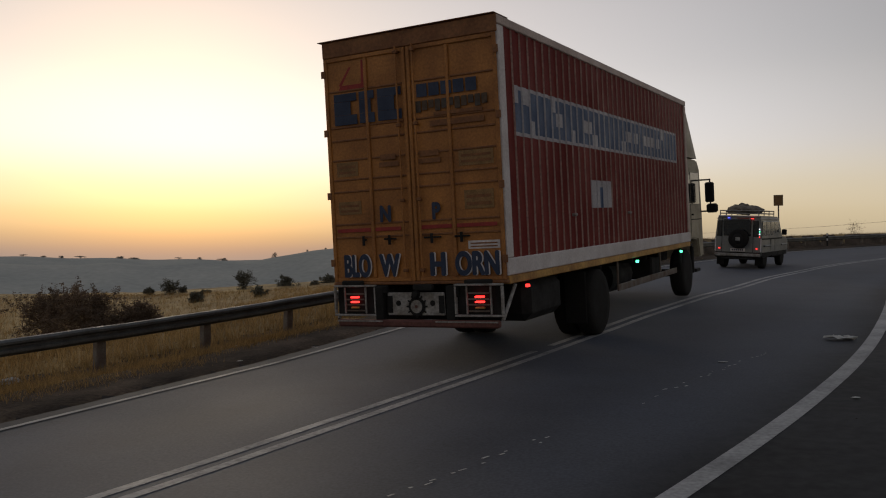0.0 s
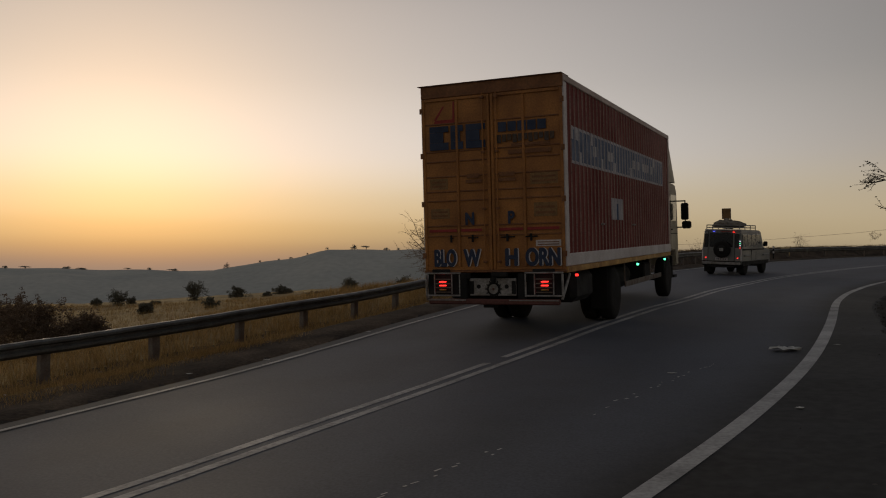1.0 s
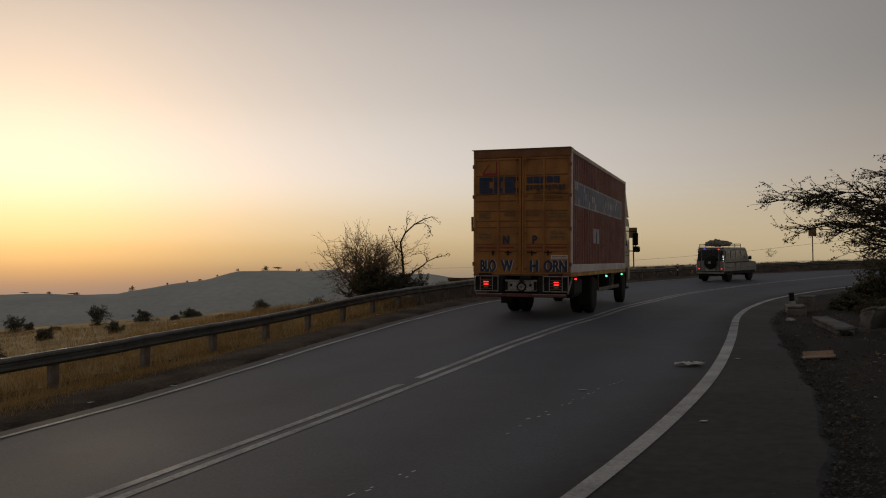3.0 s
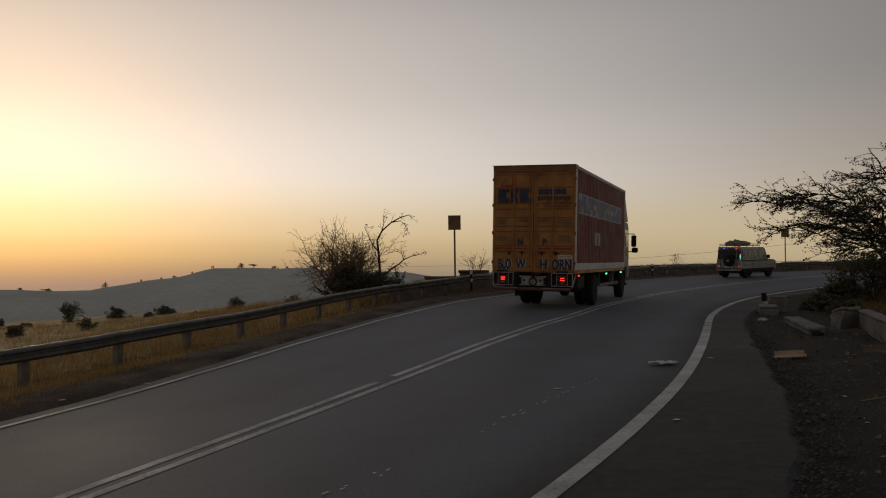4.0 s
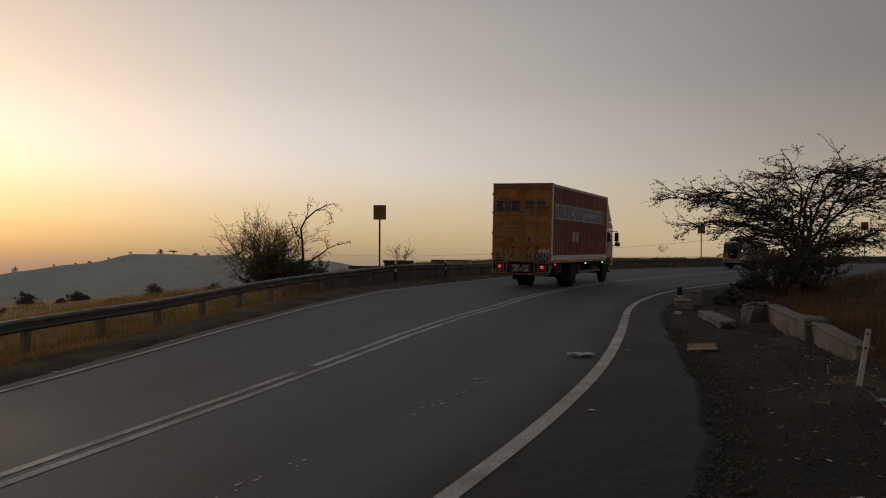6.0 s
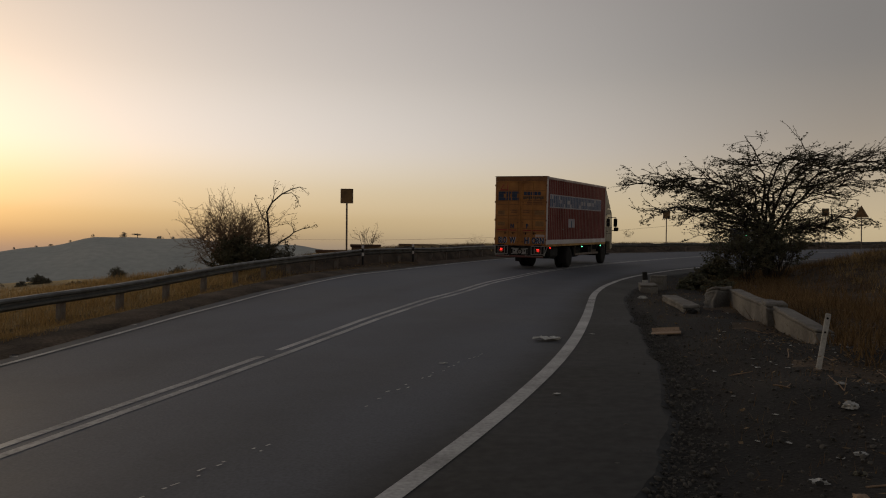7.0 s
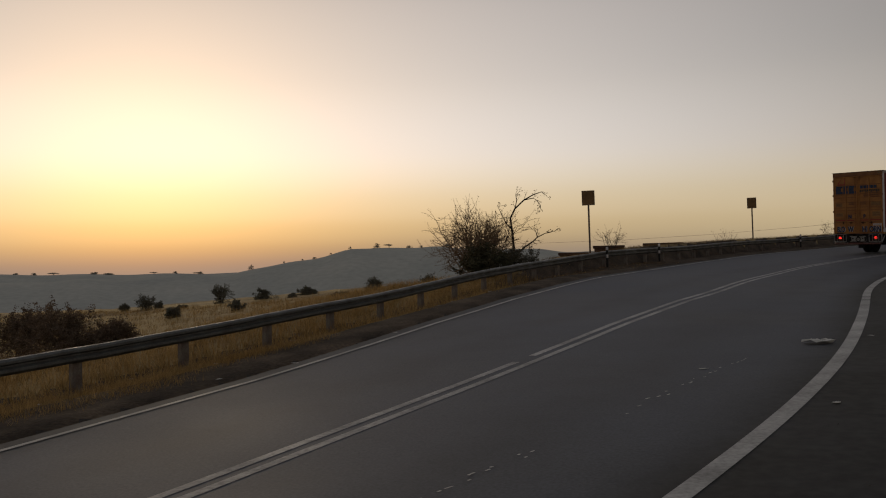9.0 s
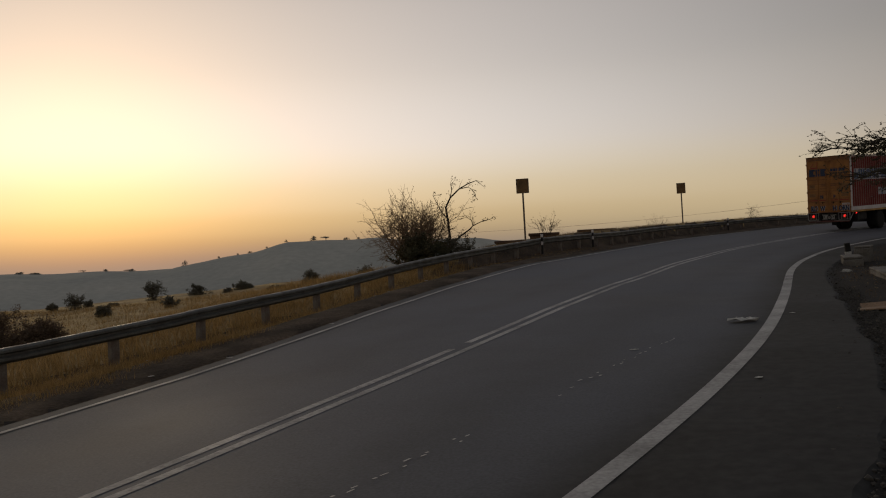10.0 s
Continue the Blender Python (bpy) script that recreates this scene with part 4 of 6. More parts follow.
        mirror = part("mirror_arm", arm, M["chassis"], cab)
        part("mirror", boxes(((sx * (cx + 0.12), cy1 - 0.20, 1.98), (sx * (cx + 0.32), cy1 - 0.10, 2.44)), bevel=0.03), M["black"], mirror)
        part("wide_mirror", boxes(((sx * (cx + 0.14), cy1 - 0.2, 1.74), (sx * (cx + 0.38), cy1 - 0.02, 1.95)), bevel=0.04), M["black"], mirror)
    part("windscreen", boxes(((-1.0, cy1 - 0.10, 1.85), (1.0, cy1 - 0.02, 2.6))), M["glass"], cab)
    bm = bmesh.new()
    pts = [(TL - 0.02, TTOP - 0.06), (TL + 0.06, TTOP - 0.1), (TL + 1.1, 2.97), (TL + 0.2, 2.97), (TL - 0.02, 2.9)]
    la, lb = [bm.verts.new((-1.19, y, z)) for y, z in pts], [bm.verts.new((1.19, y, z)) for y, z in pts]
    bm.faces.new(la)
    bm.faces.new(lb[::-1])
    for k in range(len(pts)):
        q = (k + 1) % len(pts)
        bm.faces.new((la[k], lb[k], lb[q], la[q]))
    bmesh.ops.recalc_face_normals(bm, faces=bm.faces)
    part("wind_deflector", bm, M["cab"], cab, "ivory sloping wind deflector over the cab")
    for x in (-1.06, -0.74, 0.74, 1.06):
        TRUCK_WHEELS.append((wheel(T, x, 3.4, 0.5, 0.27), x, 3.4, 0.5))
    for x in (-1.06, 1.06):
        TRUCK_WHEELS.append((wheel(T, x, 9.35, 0.5, 0.28), x, 9.35, 0.5))


build_truck()

# ---- the utility jeep ahead ----
jeep = new("jeep")
tagged(jeep, "silver-white utility jeep with a loaded roof rack", "car")
JEEP_WHEELS = []


def build_jeep():
    J = jeep
    w = 0.83
    bm = bmesh.new()
    prof = [(0.0, 0.48), (0.0, 1.05), (0.04, 1.86), (0.14, 1.93), (2.95, 1.90), (3.10, 1.84), (3.42, 1.16), (4.35, 1.08), (4.45, 0.95), (4.45, 0.5), (4.15, 0.45), (0.35, 0.42)]
    half = lambda z: w if z < 1.1 else w - 0.10 * (z - 1.1)
    la, lb = [bm.verts.new((-half(z), y, z)) for y, z in prof], [bm.verts.new((half(z), y, z)) for y, z in prof]
    bm.faces.new(la)
    bm.faces.new(lb[::-1])
    for k in range(len(prof)):
        q = (k + 1) % len(prof)
        bm.faces.new((la[k], lb[k], lb[q], la[q]))
    bmesh.ops.recalc_face_normals(bm, faces=bm.faces)
    bmesh.ops.bevel(bm, geom=list(bm.edges), offset=0.035, segments=2, affect="EDGES")
    part("body", bm, M["jeep"], J, "silver-white boxy car body")
    part("rear_window", boxes(((-0.52, -0.012, 1.18), (0.45, 0.03, 1.78)), bevel=0.02), M["glass"], J, "dark rear window")
    for x in (-0.66, 0.63):
        part("rear_quarter_window", boxes(((x - 0.10, -0.008, 1.16), (x + 0.08, 0.03, 1.74)), bevel=0.02), M["glass"], J)
    for sx in (-1, 1):
        for a, b in ((0.2, 0.78), (0.86, 1.42), (1.50, 2.10), (2.18, 2.86)):
            part("side_window", boxes(((sx * (w - 0.09), a, 1.20), (sx * (w - 0.022), b, 1.72)), bevel=0.01), M["sky_glass"], J, "side window in a pale sky-reflection tone")
        for ya, yb in ((0.35, 1.3), (3.2, 4.2)):
            part("fender", boxes(((sx * (w - 0.1), ya, 0.80), (sx * (w + 0.05), yb, 0.86)), bevel=0.02), M["jeep"], J)
        part("running_board", boxes(((sx * (w - 0.15), 1.4, 0.42), (sx * (w + 0.06), 3.1, 0.47))), M["black"], J)
        part("mirror", boxes(((sx * (w + 0.02), 3.15, 1.2), (sx * (w + 0.20), 3.25, 1.42)), bevel=0.03), M["black"], J)
        part("tail_lamp", boxes(((sx * 0.66 - 0.028, -0.03, 0.71), (sx * 0.66 + 0.028, -0.005, 0.75)), bevel=0.01), M["lamp_red"], J, "glowing red tail lamp")
        part("mud_flap", boxes(((sx * 0.68 - 0.14, 0.28, 0.12), (sx * 0.68 + 0.14, 0.30, 0.5))), M["black"], J)
    # rain gutters, waist trim, door seams, rear door, and dark bands low on the body
    for sx in (-1, 1):
        part("rain_gutter", boxes(((sx * (w - 0.095), 0.06, 1.80), (sx * (w - 0.045), 2.98, 1.83)), bevel=0.006), M["rail_white"], J)
        part("waist_trim", boxes(((sx * (w - 0.01), 0.05, 1.06), (sx * (w + 0.012), 3.35, 1.11)), bevel=0.006), M["chassis"], J)
        part("lower_trim", boxes(((sx * (w - 0.01), 0.05, 0.44), (sx * (w + 0.015), 4.2, 0.60)), bevel=0.006), M["chassis"], J)
        for y in (1.46, 2.14):
            part("door_seam", boxes(((sx * (w - 0.02), y - 0.006, 0.62), (sx * (w + 0.004), y + 0.006, 1.05)), bevel=0), M["chassis"], J)
        part("head_lamp", rod(bmesh.new(), (sx * 0.62, 4.40, 0.86), (sx * 0.62, 4.50, 0.86), 0.10, n=14), M["rail_white"], J)
        part("rear_post", boxes(((sx * 0.80 - 0.02, -0.02, 0.62), (sx * 0.80 + 0.02, 0.02, 1.10)), bevel=0.006), M["rail_white"], J)
    # white strip drawn as the gleam along the rear roof edge
    part("roof_edge", boxes(((-0.72, -0.005, 1.885), (0.72, 0.06, 1.93)), bevel=0.01), M["rail_white"], J)
    part("rear_door_seam", boxes(((-0.58, -0.012, 0.60), (-0.565, -0.002, 1.84)), ((0.52, -0.012, 0.60), (0.535, -0.002, 1.84)), bevel=0), M["chassis"], J)
    part("rear_valance", boxes(((-0.80, -0.015, 0.40), (0.80, 0.02, 0.60)), bevel=0.01), M["chassis"], J)
    part("tow_bar", boxes(((-0.55, -0.16, 0.34), (0.55, -0.08, 0.40)), bevel=0.015), M["chassis"], J)
    part("roof_lamp", boxes(((0.44, -0.03, 1.80), (0.54, 0.0, 1.83)), bevel=0.01), M["lamp_red"], J, "glowing red roof lamp")
    part("roof_lamp", boxes(((-0.38, -0.03, 1.82), (-0.30, 0.0, 1.85)), bevel=0.01), M["lamp_blue"], J, "glowing blue roof lamp")
    part("roof_strip", boxes(((-0.05, -0.03, 1.81), (0.36, -0.005, 1.84)), bevel=0.005), M["lens_red"], J)
    for z, mat in ((1.42, M["lamp_white"]), (1.33, M["lamp_green"]), (1.24, M["lamp_white"]), (1.14, M["lamp_red"])):
        part("pillar_lamp", boxes(((0.735, -0.03, z), (0.765, -0.003, z + 0.035)), bevel=0.004), mat, J, "small glowing pillar lamp")
    part("bumper", boxes(((-0.8, -0.12, 0.45), (0.8, -0.02, 0.56)), bevel=0.02), M["dirty_white"], J, "dull rear step bumper")
    part("number_plate", boxes(((-0.26, -0.03, 0.62), (0.26, -0.012, 0.74))), M["rail_white"], J, "pale plate with unreadable bars")
    part("plate_bars", boxes(*[((-0.2 + 0.07 * k, -0.035, 0.65), (-0.16 + 0.07 * k, -0.032, 0.71)) for k in range(6)], bevel=0), M["ink"], J)
    spare = new("spare_wheel")
    spare.parent = J
    spare.matrix_local = pose(0.05, -0.13, 1.08, 0, 0, 90)
    part("tyre", lathe([(-0.1, 0.2), (-0.1, 0.31), (-0.06, 0.35), (0.06, 0.35), (0.1, 0.31), (0.1, 0.2)], 24), M["black"], spare)
    part("cover", lathe([(-0.11, 0.02), (-0.115, 0.12), (-0.10, 0.19), (0.05, 0.19)], 20), M["chassis"], spare)
    part("badge", boxes(((-0.128, -0.08, -0.06), (-0.118, 0.08, 0.06)), bevel=0), M["litter"], spare)
    # roof rack and luggage
    bm = bmesh.new()
    for z in (2.0, 2.10):
        for a, b in (((-0.68, 0.1), (0.68, 0.1)), ((0.68, 0.1), (0.68, 2.5)), ((0.68, 2.5), (-0.68, 2.5)), ((-0.68, 2.5), (-0.68, 0.1))):
            rod(bm, (*a, z), (*b, z), 0.02, n=6)
    for x in (-0.68, 0.68):
        for y in (0.1, 0.9, 1.7, 2.5):
            rod(bm, (x, y, 1.86), (x, y, 2.1), 0.018, n=6)
    part("roof_rack", bm, M["dirty_white"], J, "tubular roof rack")
    rng = random.Random(5)
    for k, (x, y, sx, sy, sz) in enumerate([(-0.22, 0.7, 0.38, 0.42, 0.20), (0.30, 0.8, 0.34, 0.45, 0.18), (0.0, 1.6, 0.5, 0.5, 0.19), (-0.1, 1.1, 0.3, 0.3, 0.27)]):
        bm = bmesh.new()
        bmesh.ops.create_icosphere(bm, subdivisions=3, radius=1)
        for v in bm.verts:
            n = noise.noise(v.co * 2.2 + Vector((k * 9, 0, 0))) * 0.22
            v.co = Vector((v.co.x * sx, v.co.y * sy, max(-0.6, v.co.z) * sz)) * (1 + n) + Vector((x, y, 2.12))
        part("luggage", bm, M["cloth"], J, "lumpy tied bundle on the roof rack")
    for sx in (-1, 1):
        JEEP_WHEELS.append((wheel(J, sx * 0.68, 0.75, 0.36, 0.22), sx * 0.68, 0.75, 0.36))
        JEEP_WHEELS.append((wheel(J, sx * 0.68, 3.65, 0.36, 0.22), sx * 0.68, 3.65, 0.36))
    for y in (0.75, 3.65):
        part("axle", rod(bmesh.new(), (-0.6, y, 0.36), (0.6, y, 0.36), 0.065), M["chassis"], J)


build_jeep()


# ---- plants ----
class Tubes:
    """Collects tapered limbs into one mesh."""

    def __init__(self, sides=5):
        self.v, self.f, self.sides = [], [], sides

    def limb(self, pts, r0, r1):
        n, first = self.sides, len(self.v)
        for k, p in enumerate(pts):
            q = pts[min(k + 1, len(pts) - 1)] - pts[max(k - 1, 0)]
            q = q.normalized() if q.length > 1e-6 else Vector((0, 0, 1))
            a = q.orthogonal().normalized()
            b = q.cross(a)
            r = r0 + (r1 - r0) * k / (len(pts) - 1)
            for s in range(n):
                w = 2 * math.pi * s / n
                self.v.append(p + (a * math.cos(w) + b * math.sin(w)) * r)
        for k in range(len(pts) - 1):
            for s in range(n):
                i, j = first + k * n + s, first + k * n + (s + 1) % n
                self.f.append((i, j, j + n, i + n))


class Leaves:
    def __init__(self):
        self.v, self.f = [], []

    def leaf(self, p, size, rng):
        d = Vector((rng.gauss(0, 1), rng.gauss(0, 1), rng.gauss(0, 0.6))).normalized()
        a = d.orthogonal().normalized() * size * 0.35
        i = len(self.v)
        self.v += [p - d * size / 2, p + a + d * size * 0.05, p + d * size / 2, p - a]
        self.f.append((i, i + 1, i + 2, i + 3))


def wander(p, d, length, steps, rng, bend, pull):
    pts = [p.copy()]
    for _ in range(steps):
        d = (d + Vector((rng.gauss(0, bend), rng.gauss(0, bend), rng.gauss(0, bend))) + pull).normalized()
        p = p + d * (length / steps)
        pts.append(p.copy())
    return pts, d


def sprout(tubes, leaves, p, d, length, r, level, rng, pull, leaf_size, leaf_count, fork=3, spread=0.75, flat=1.0):
    pts, d2 = wander(p, d, length, 4, rng, 0.22, pull)
    tubes.limb(pts, r, r * 0.55)
    if level == 0:
        for _ in range(leaf_count):
            q = pts[rng.randint(1, 4)]
            leaves.leaf(q + Vector((rng.gauss(0, 0.04), rng.gauss(0, 0.04), rng.gauss(0, 0.03))), leaf_size * rng.uniform(0.6, 1.4), rng)
        return
    for k in range(fork):
        q = pts[rng.randint(2, 4)] if k else pts[-1]
        side = Vector((rng.gauss(0, 1), rng.gauss(0, 1), rng.gauss(0, 0.7)))
        dd = d2 + side * spread * 0.6
        dd = Vector((dd.x, dd.y, dd.z * flat)).normalized()
        sprout(tubes, leaves, q, dd, length * rng.uniform(0.55, 0.8), r * 0.5, level - 1, rng, pull, leaf_size, leaf_count, fork, spread, flat)


def plant(name, label, category, base, build, mats, group=""):
    t = new(name)
    t.matrix_world = Matrix.Translation(base)
    tagged(t, label, category, group)
    tubes, leaves = Tubes(), Leaves()
    build(tubes, leaves)
    raw("branchwork", tubes.v, tubes.f, mats[0], t, smooth=True)
    if leaves.f:
        raw("crown", leaves.v, leaves.f, mats[1], t)
    return t


def acacia(az, r):
    x, y = polar(az, r)
    base = Vector((x, y, gz(x, y) - 0.1))
    e = Vector((math.cos(radians(az)), -math.sin(radians(az)), 0))
    n = Vector((math.sin(radians(az)), math.cos(radians(az)), 0))
    rng = random.Random(21)

    def build(tubes, leaves):
        # limbs fan out of a short trunk and flatten into layered plates
        stems = [(-5.2, 4.2, 0.0, 6), (-4.4, 4.4, 0.9, 6), (-3.4, 4.45, -0.6, 5), (-4.1, 3.0, -0.8, 4), (-3.0, 3.1, 0.6, 4), (-2.2, 3.7, -0.6, 5), (-1.6, 4.5, 1.3, 4), (-0.7, 5.1, -0.4, 4), (-0.2, 4.1, 1.2, 4),
                 (0.8, 5.2, 0.5, 5), (1.9, 5.05, -0.2, 6), (3.2, 5.0, 0.8, 6), (2.6, 3.7, -0.9, 4), (4.4, 4.9, -0.8, 6), (5.4, 4.7, 0.2, 5), (3.8, 2.7, 0.2, 4), (2.2, 2.3, 0.9, 3), (-2.0, 2.3, 0.5, 6), (-0.8, 2.7, -0.5, 6), (1.3, 2.5, 0.4, 6), (-1.4, 3.3, 0.2, 5)]
        trunk = [e * (0.12 * math.sin(k * 1.3)) + n * 0.05 * k + Vector((0, 0, 0.33 * k)) for k in range(8)]
        tubes.limb(trunk, 0.15, 0.07)
        for s_i, (lat, high, dep, nb) in enumerate(stems):
            up, lat = high - (0.44 if lat < -1 else 0.40) - base.z, lat * 0.95
            fork_at = trunk[0 if s_i % 6 == 0 else 2 + s_i % 6]
            p0, p1 = fork_at, e * lat * 0.10 + n * dep * 0.1 + Vector((0, 0, up * 0.72))
            p2, p3 = e * lat * 0.40 + n * dep * 0.5 + Vector((0, 0, up * 1.0)), e * lat + n * dep + Vector((0, 0, up))
            pts = [p0 * (1 - s) ** 3 + p1 * 3 * s * (1 - s) ** 2 + p2 * 3 * s * s * (1 - s) + p3 * s ** 3 for s in [k / 11 for k in range(12)]]
            pts = [p + Vector((rng.gauss(0, 0.08), rng.gauss(0, 0.08), rng.gauss(0, 0.07))) * (1 if k else 0) for k, p in enumerate(pts)]
            tubes.limb(pts, 0.07, 0.018)
            for k in range(nb * 5):
                j = min(11, int(5 + 7 * rng.random() ** 0.8))
                d = (pts[j] - pts[j - 1]).normalized()
                d = Vector((d.x, d.y, d.z * 0.3)) * 0.9 + e * rng.gauss(0, 0.6) + n * rng.gauss(0, 0.6) + Vector((0, 0, rng.gauss(0.02, 0.06)))
                sprout(tubes, leaves, pts[j], d.normalized(), rng.uniform(0.55, 1.15), 0.024, 2 if k % 3 == 0 else 1, rng, Vector((0, 0, -0.01)), 0.085, 7, 3, 0.6, 0.35)
        # a long whip over the crown
        pts, _ = wander(Vector((0, 0, 4.5 - base.z)) + e * -0.2, (e * -0.35 + Vector((0, 0, 1))).normalized(), 1.35, 6, rng, 0.12, e * -0.06)
        tubes.limb(pts, 0.03, 0.008)
        for j in (2, 3, 5, 6):
            sprout(tubes, leaves, pts[j], (e * rng.choice((-1, 1)) + Vector((0, 0, 0.1))).normalized(), 0.6, 0.012, 1, rng, Vector((0, 0, 0)), 0.09, 6, 3)
    plant("acacia_tree", "flat-topped thorny acacia with thin dark branches and sparse leaves", "tree", base, build, (M["bark"], M["leaf"]))


def shrub(az, r, wide, tall, label, mats, seed, leaf_n=500, leaf_size=0.09, stems=14, lift=0.0, category="bush", group="", skirt=0, spread=0.7):
    x, y = polar(az, r)
    base = Vector((x, y, gz(x, y) - 0.05 + lift))
    rng = random.Random(seed)

    def build(tubes, leaves):
        for _ in range(stems):
            a = rng.uniform(0, 2 * math.pi)
            lean = rng.uniform(0.1, 1.0) * wide * 0.5 / tall
            d = Vector((math.cos(a) * lean, math.sin(a) * lean, 1)).normalized()
            sprout(tubes, leaves, Vector((rng.gauss(0, wide * 0.06), rng.gauss(0, wide * 0.06), 0)), d, tall * rng.uniform(0.4, 0.62), 0.02 * tall / 2, 2, rng, Vector((0, 0, 0.03)), leaf_size, max(1, leaf_n // (stems * 9)), 3 if spread < 1 else 4, spread)
        # leafy skirt that hides the stems down to the ground
        for _ in range(skirt):
            a, q, h = rng.uniform(0, 6.3), math.sqrt(rng.random()), rng.random() ** 1.4
            q *= wide * 0.5 * math.sqrt(max(0.05, 1 - h * h)) * (0.75 + 0.25 * math.sin(3 * a + seed))
            leaves.leaf(Vector((math.cos(a) * q, math.sin(a) * q, 0.03 + h * tall * 0.72)), leaf_size * rng.uniform(0.6, 1.5), rng)
    return plant("bush", label, category, base, build, mats, group)


acacia(27.6, 36.8)
for k, (az, r, w, h) in enumerate([(26.4, 34.5, 2.8, 1.9), (28.2, 35.4, 2.2, 2.3), (24.6, 33.5, 2.2, 0.9), (23.2, 30.0, 1.6, 0.5), (24.8, 28.0, 1.8, 0.5)]):
    shrub(az, r, w, h, "dark tangled scrub round the foot of the tree", (M["bark"], M["leaf"]), 40 + k, 5200, 0.085, 22, group="scrub by the road")
# the pale dry bush behind the rail, dark at its foot
shrub(-7.5, 33.0, 2.5, 2.85, "tall pale dry bush of fine bare twigs behind the rail", (M["twig"], M["dry_leaf"]), 61, 5000, 0.035, 56, spread=1.15)
shrub(-6.7, 31.5, 3.0, 1.15, "dense dark green shrub behind the guard rail", (M["bark"], M["leaf"]), 62, 11000, 0.07, 40)
shrub(-4.6, 33.0, 2.2, 0.8, "low dark shrub behind the guard rail", (M["bark"], M["shrub"]), 63, 3600, 0.06, 22)


def dead_tree():
    r = 33.2
    at = lambda az, el, d=0.0: Vector((*polar(az, r + d), r * math.tan(radians(el))))
    x, y = polar(-4.9, r)
    base = Vector((x, y, gz(x, y) - 0.1))
    rng = random.Random(8)

    def build(tubes, leaves):
        way = lambda *stops: [at(a, e) - base for a, e in stops]
        trunk = [Vector((0, 0, 0))] + way((-4.93, 1.7), (-5.01, 2.79), (-5.12, 3.7), (-4.8, 4.33), (-4.18, 4.91), (-3.54, 5.25), (-3.0, 5.42), (-2.68, 5.17))
        hook = way((-4.18, 4.91), (-3.55, 5.02), (-3.3, 4.85), (-3.09, 4.55))
        left = way((-5.06, 3.0), (-5.4, 3.35), (-5.66, 3.9), (-5.96, 4.54))
        whip = way((-4.8, 4.33), (-4.67, 4.86), (-4.73, 5.25))
        bough = way((-4.8, 1.2), (-4.17, 1.77), (-3.62, 2.12), (-3.34, 2.39), (-2.79, 2.64), (-2.12, 2.79))
        spur = way((-3.34, 2.39), (-3.42, 2.75), (-3.69, 2.94))
        for pts, r0 in ((trunk, 0.06), (hook, 0.02), (left, 0.03), (whip, 0.022), (bough, 0.042), (spur, 0.02)):
            tubes.limb(pts, r0, 0.01)
            for k in range(1, len(pts)):
                for _ in range(2 if r0 < 0.05 else 1):
                    d = (pts[k] - pts[k - 1]).normalized()
                    sprout(tubes, leaves, pts[k], (d + Vector((rng.gauss(0, 0.7), rng.gauss(0, 0.7), rng.gauss(0.1, 0.5)))).normalized(), rng.uniform(0.12, 0.34), 0.01, 1, rng, Vector((0, 0, 0.0)), 0.06, 2, 2)
    plant("dead_tree", "leaning bare dead tree with a hooked tip", "tree", base, build, (M["bark"], M["dry_leaf"]))


dead_tree()
for k, (az, r, w, h) in enumerate([(1.6, 46, 1.6, 1.6), (8.9, 60, 1.8, 1.5), (14.8, 66, 2.2, 0.9), (19.0, 70, 1.4, 0.7), (35.2, 88, 2.6, 3.0)]):
    shrub(az, r, w, h, "small bare twiggy bush behind the rail", (M["bark"], M["dry_leaf"]), 80 + k, 120, 0.06, 10, lift=0.5, group="twiggy bushes behind the rail")
# bushes dotted over the field
rng_f = random.Random(17)
FIELD_BUSHES = [(-24.4, 64, 1.5, 1.25), (-21.6, 62, 2.0, 0.7), (-18.9, 64, 2.0, 0.7), (-14.4, 58, 1.4, 0.8), (-10.6, 50, 2.2, 0.8), (-33.8, 27, 2.8, 1.35), (-31.0, 26, 2.2, 0.9), (-36.0, 30, 3.0, 1.5), (-29.0, 66, 1.8, 1.1)]
FIELD_BUSHES += [(rng_f.uniform(-42, -13), rng_f.uniform(38, 68), rng_f.uniform(0.5, 1.0), rng_f.uniform(0.25, 0.55)) for _ in range(10)]
for k, (az, r, w, h) in enumerate(FIELD_BUSHES):
    shrub(az, r, w, h, "dusty brown shrub on the dry field" if r > 35 else "bushy reddish-brown shrub beyond the rail", (M["bark"], M["shrub"]) if r > 35 else (M["twig"], M["brush"]), 100 + k, 2600 if r > 35 else 11000, 0.07 if r > 35 else 0.05, 18 if r > 35 else 34, group="shrubs on the field", skirt=900 if r > 35 else 3000)


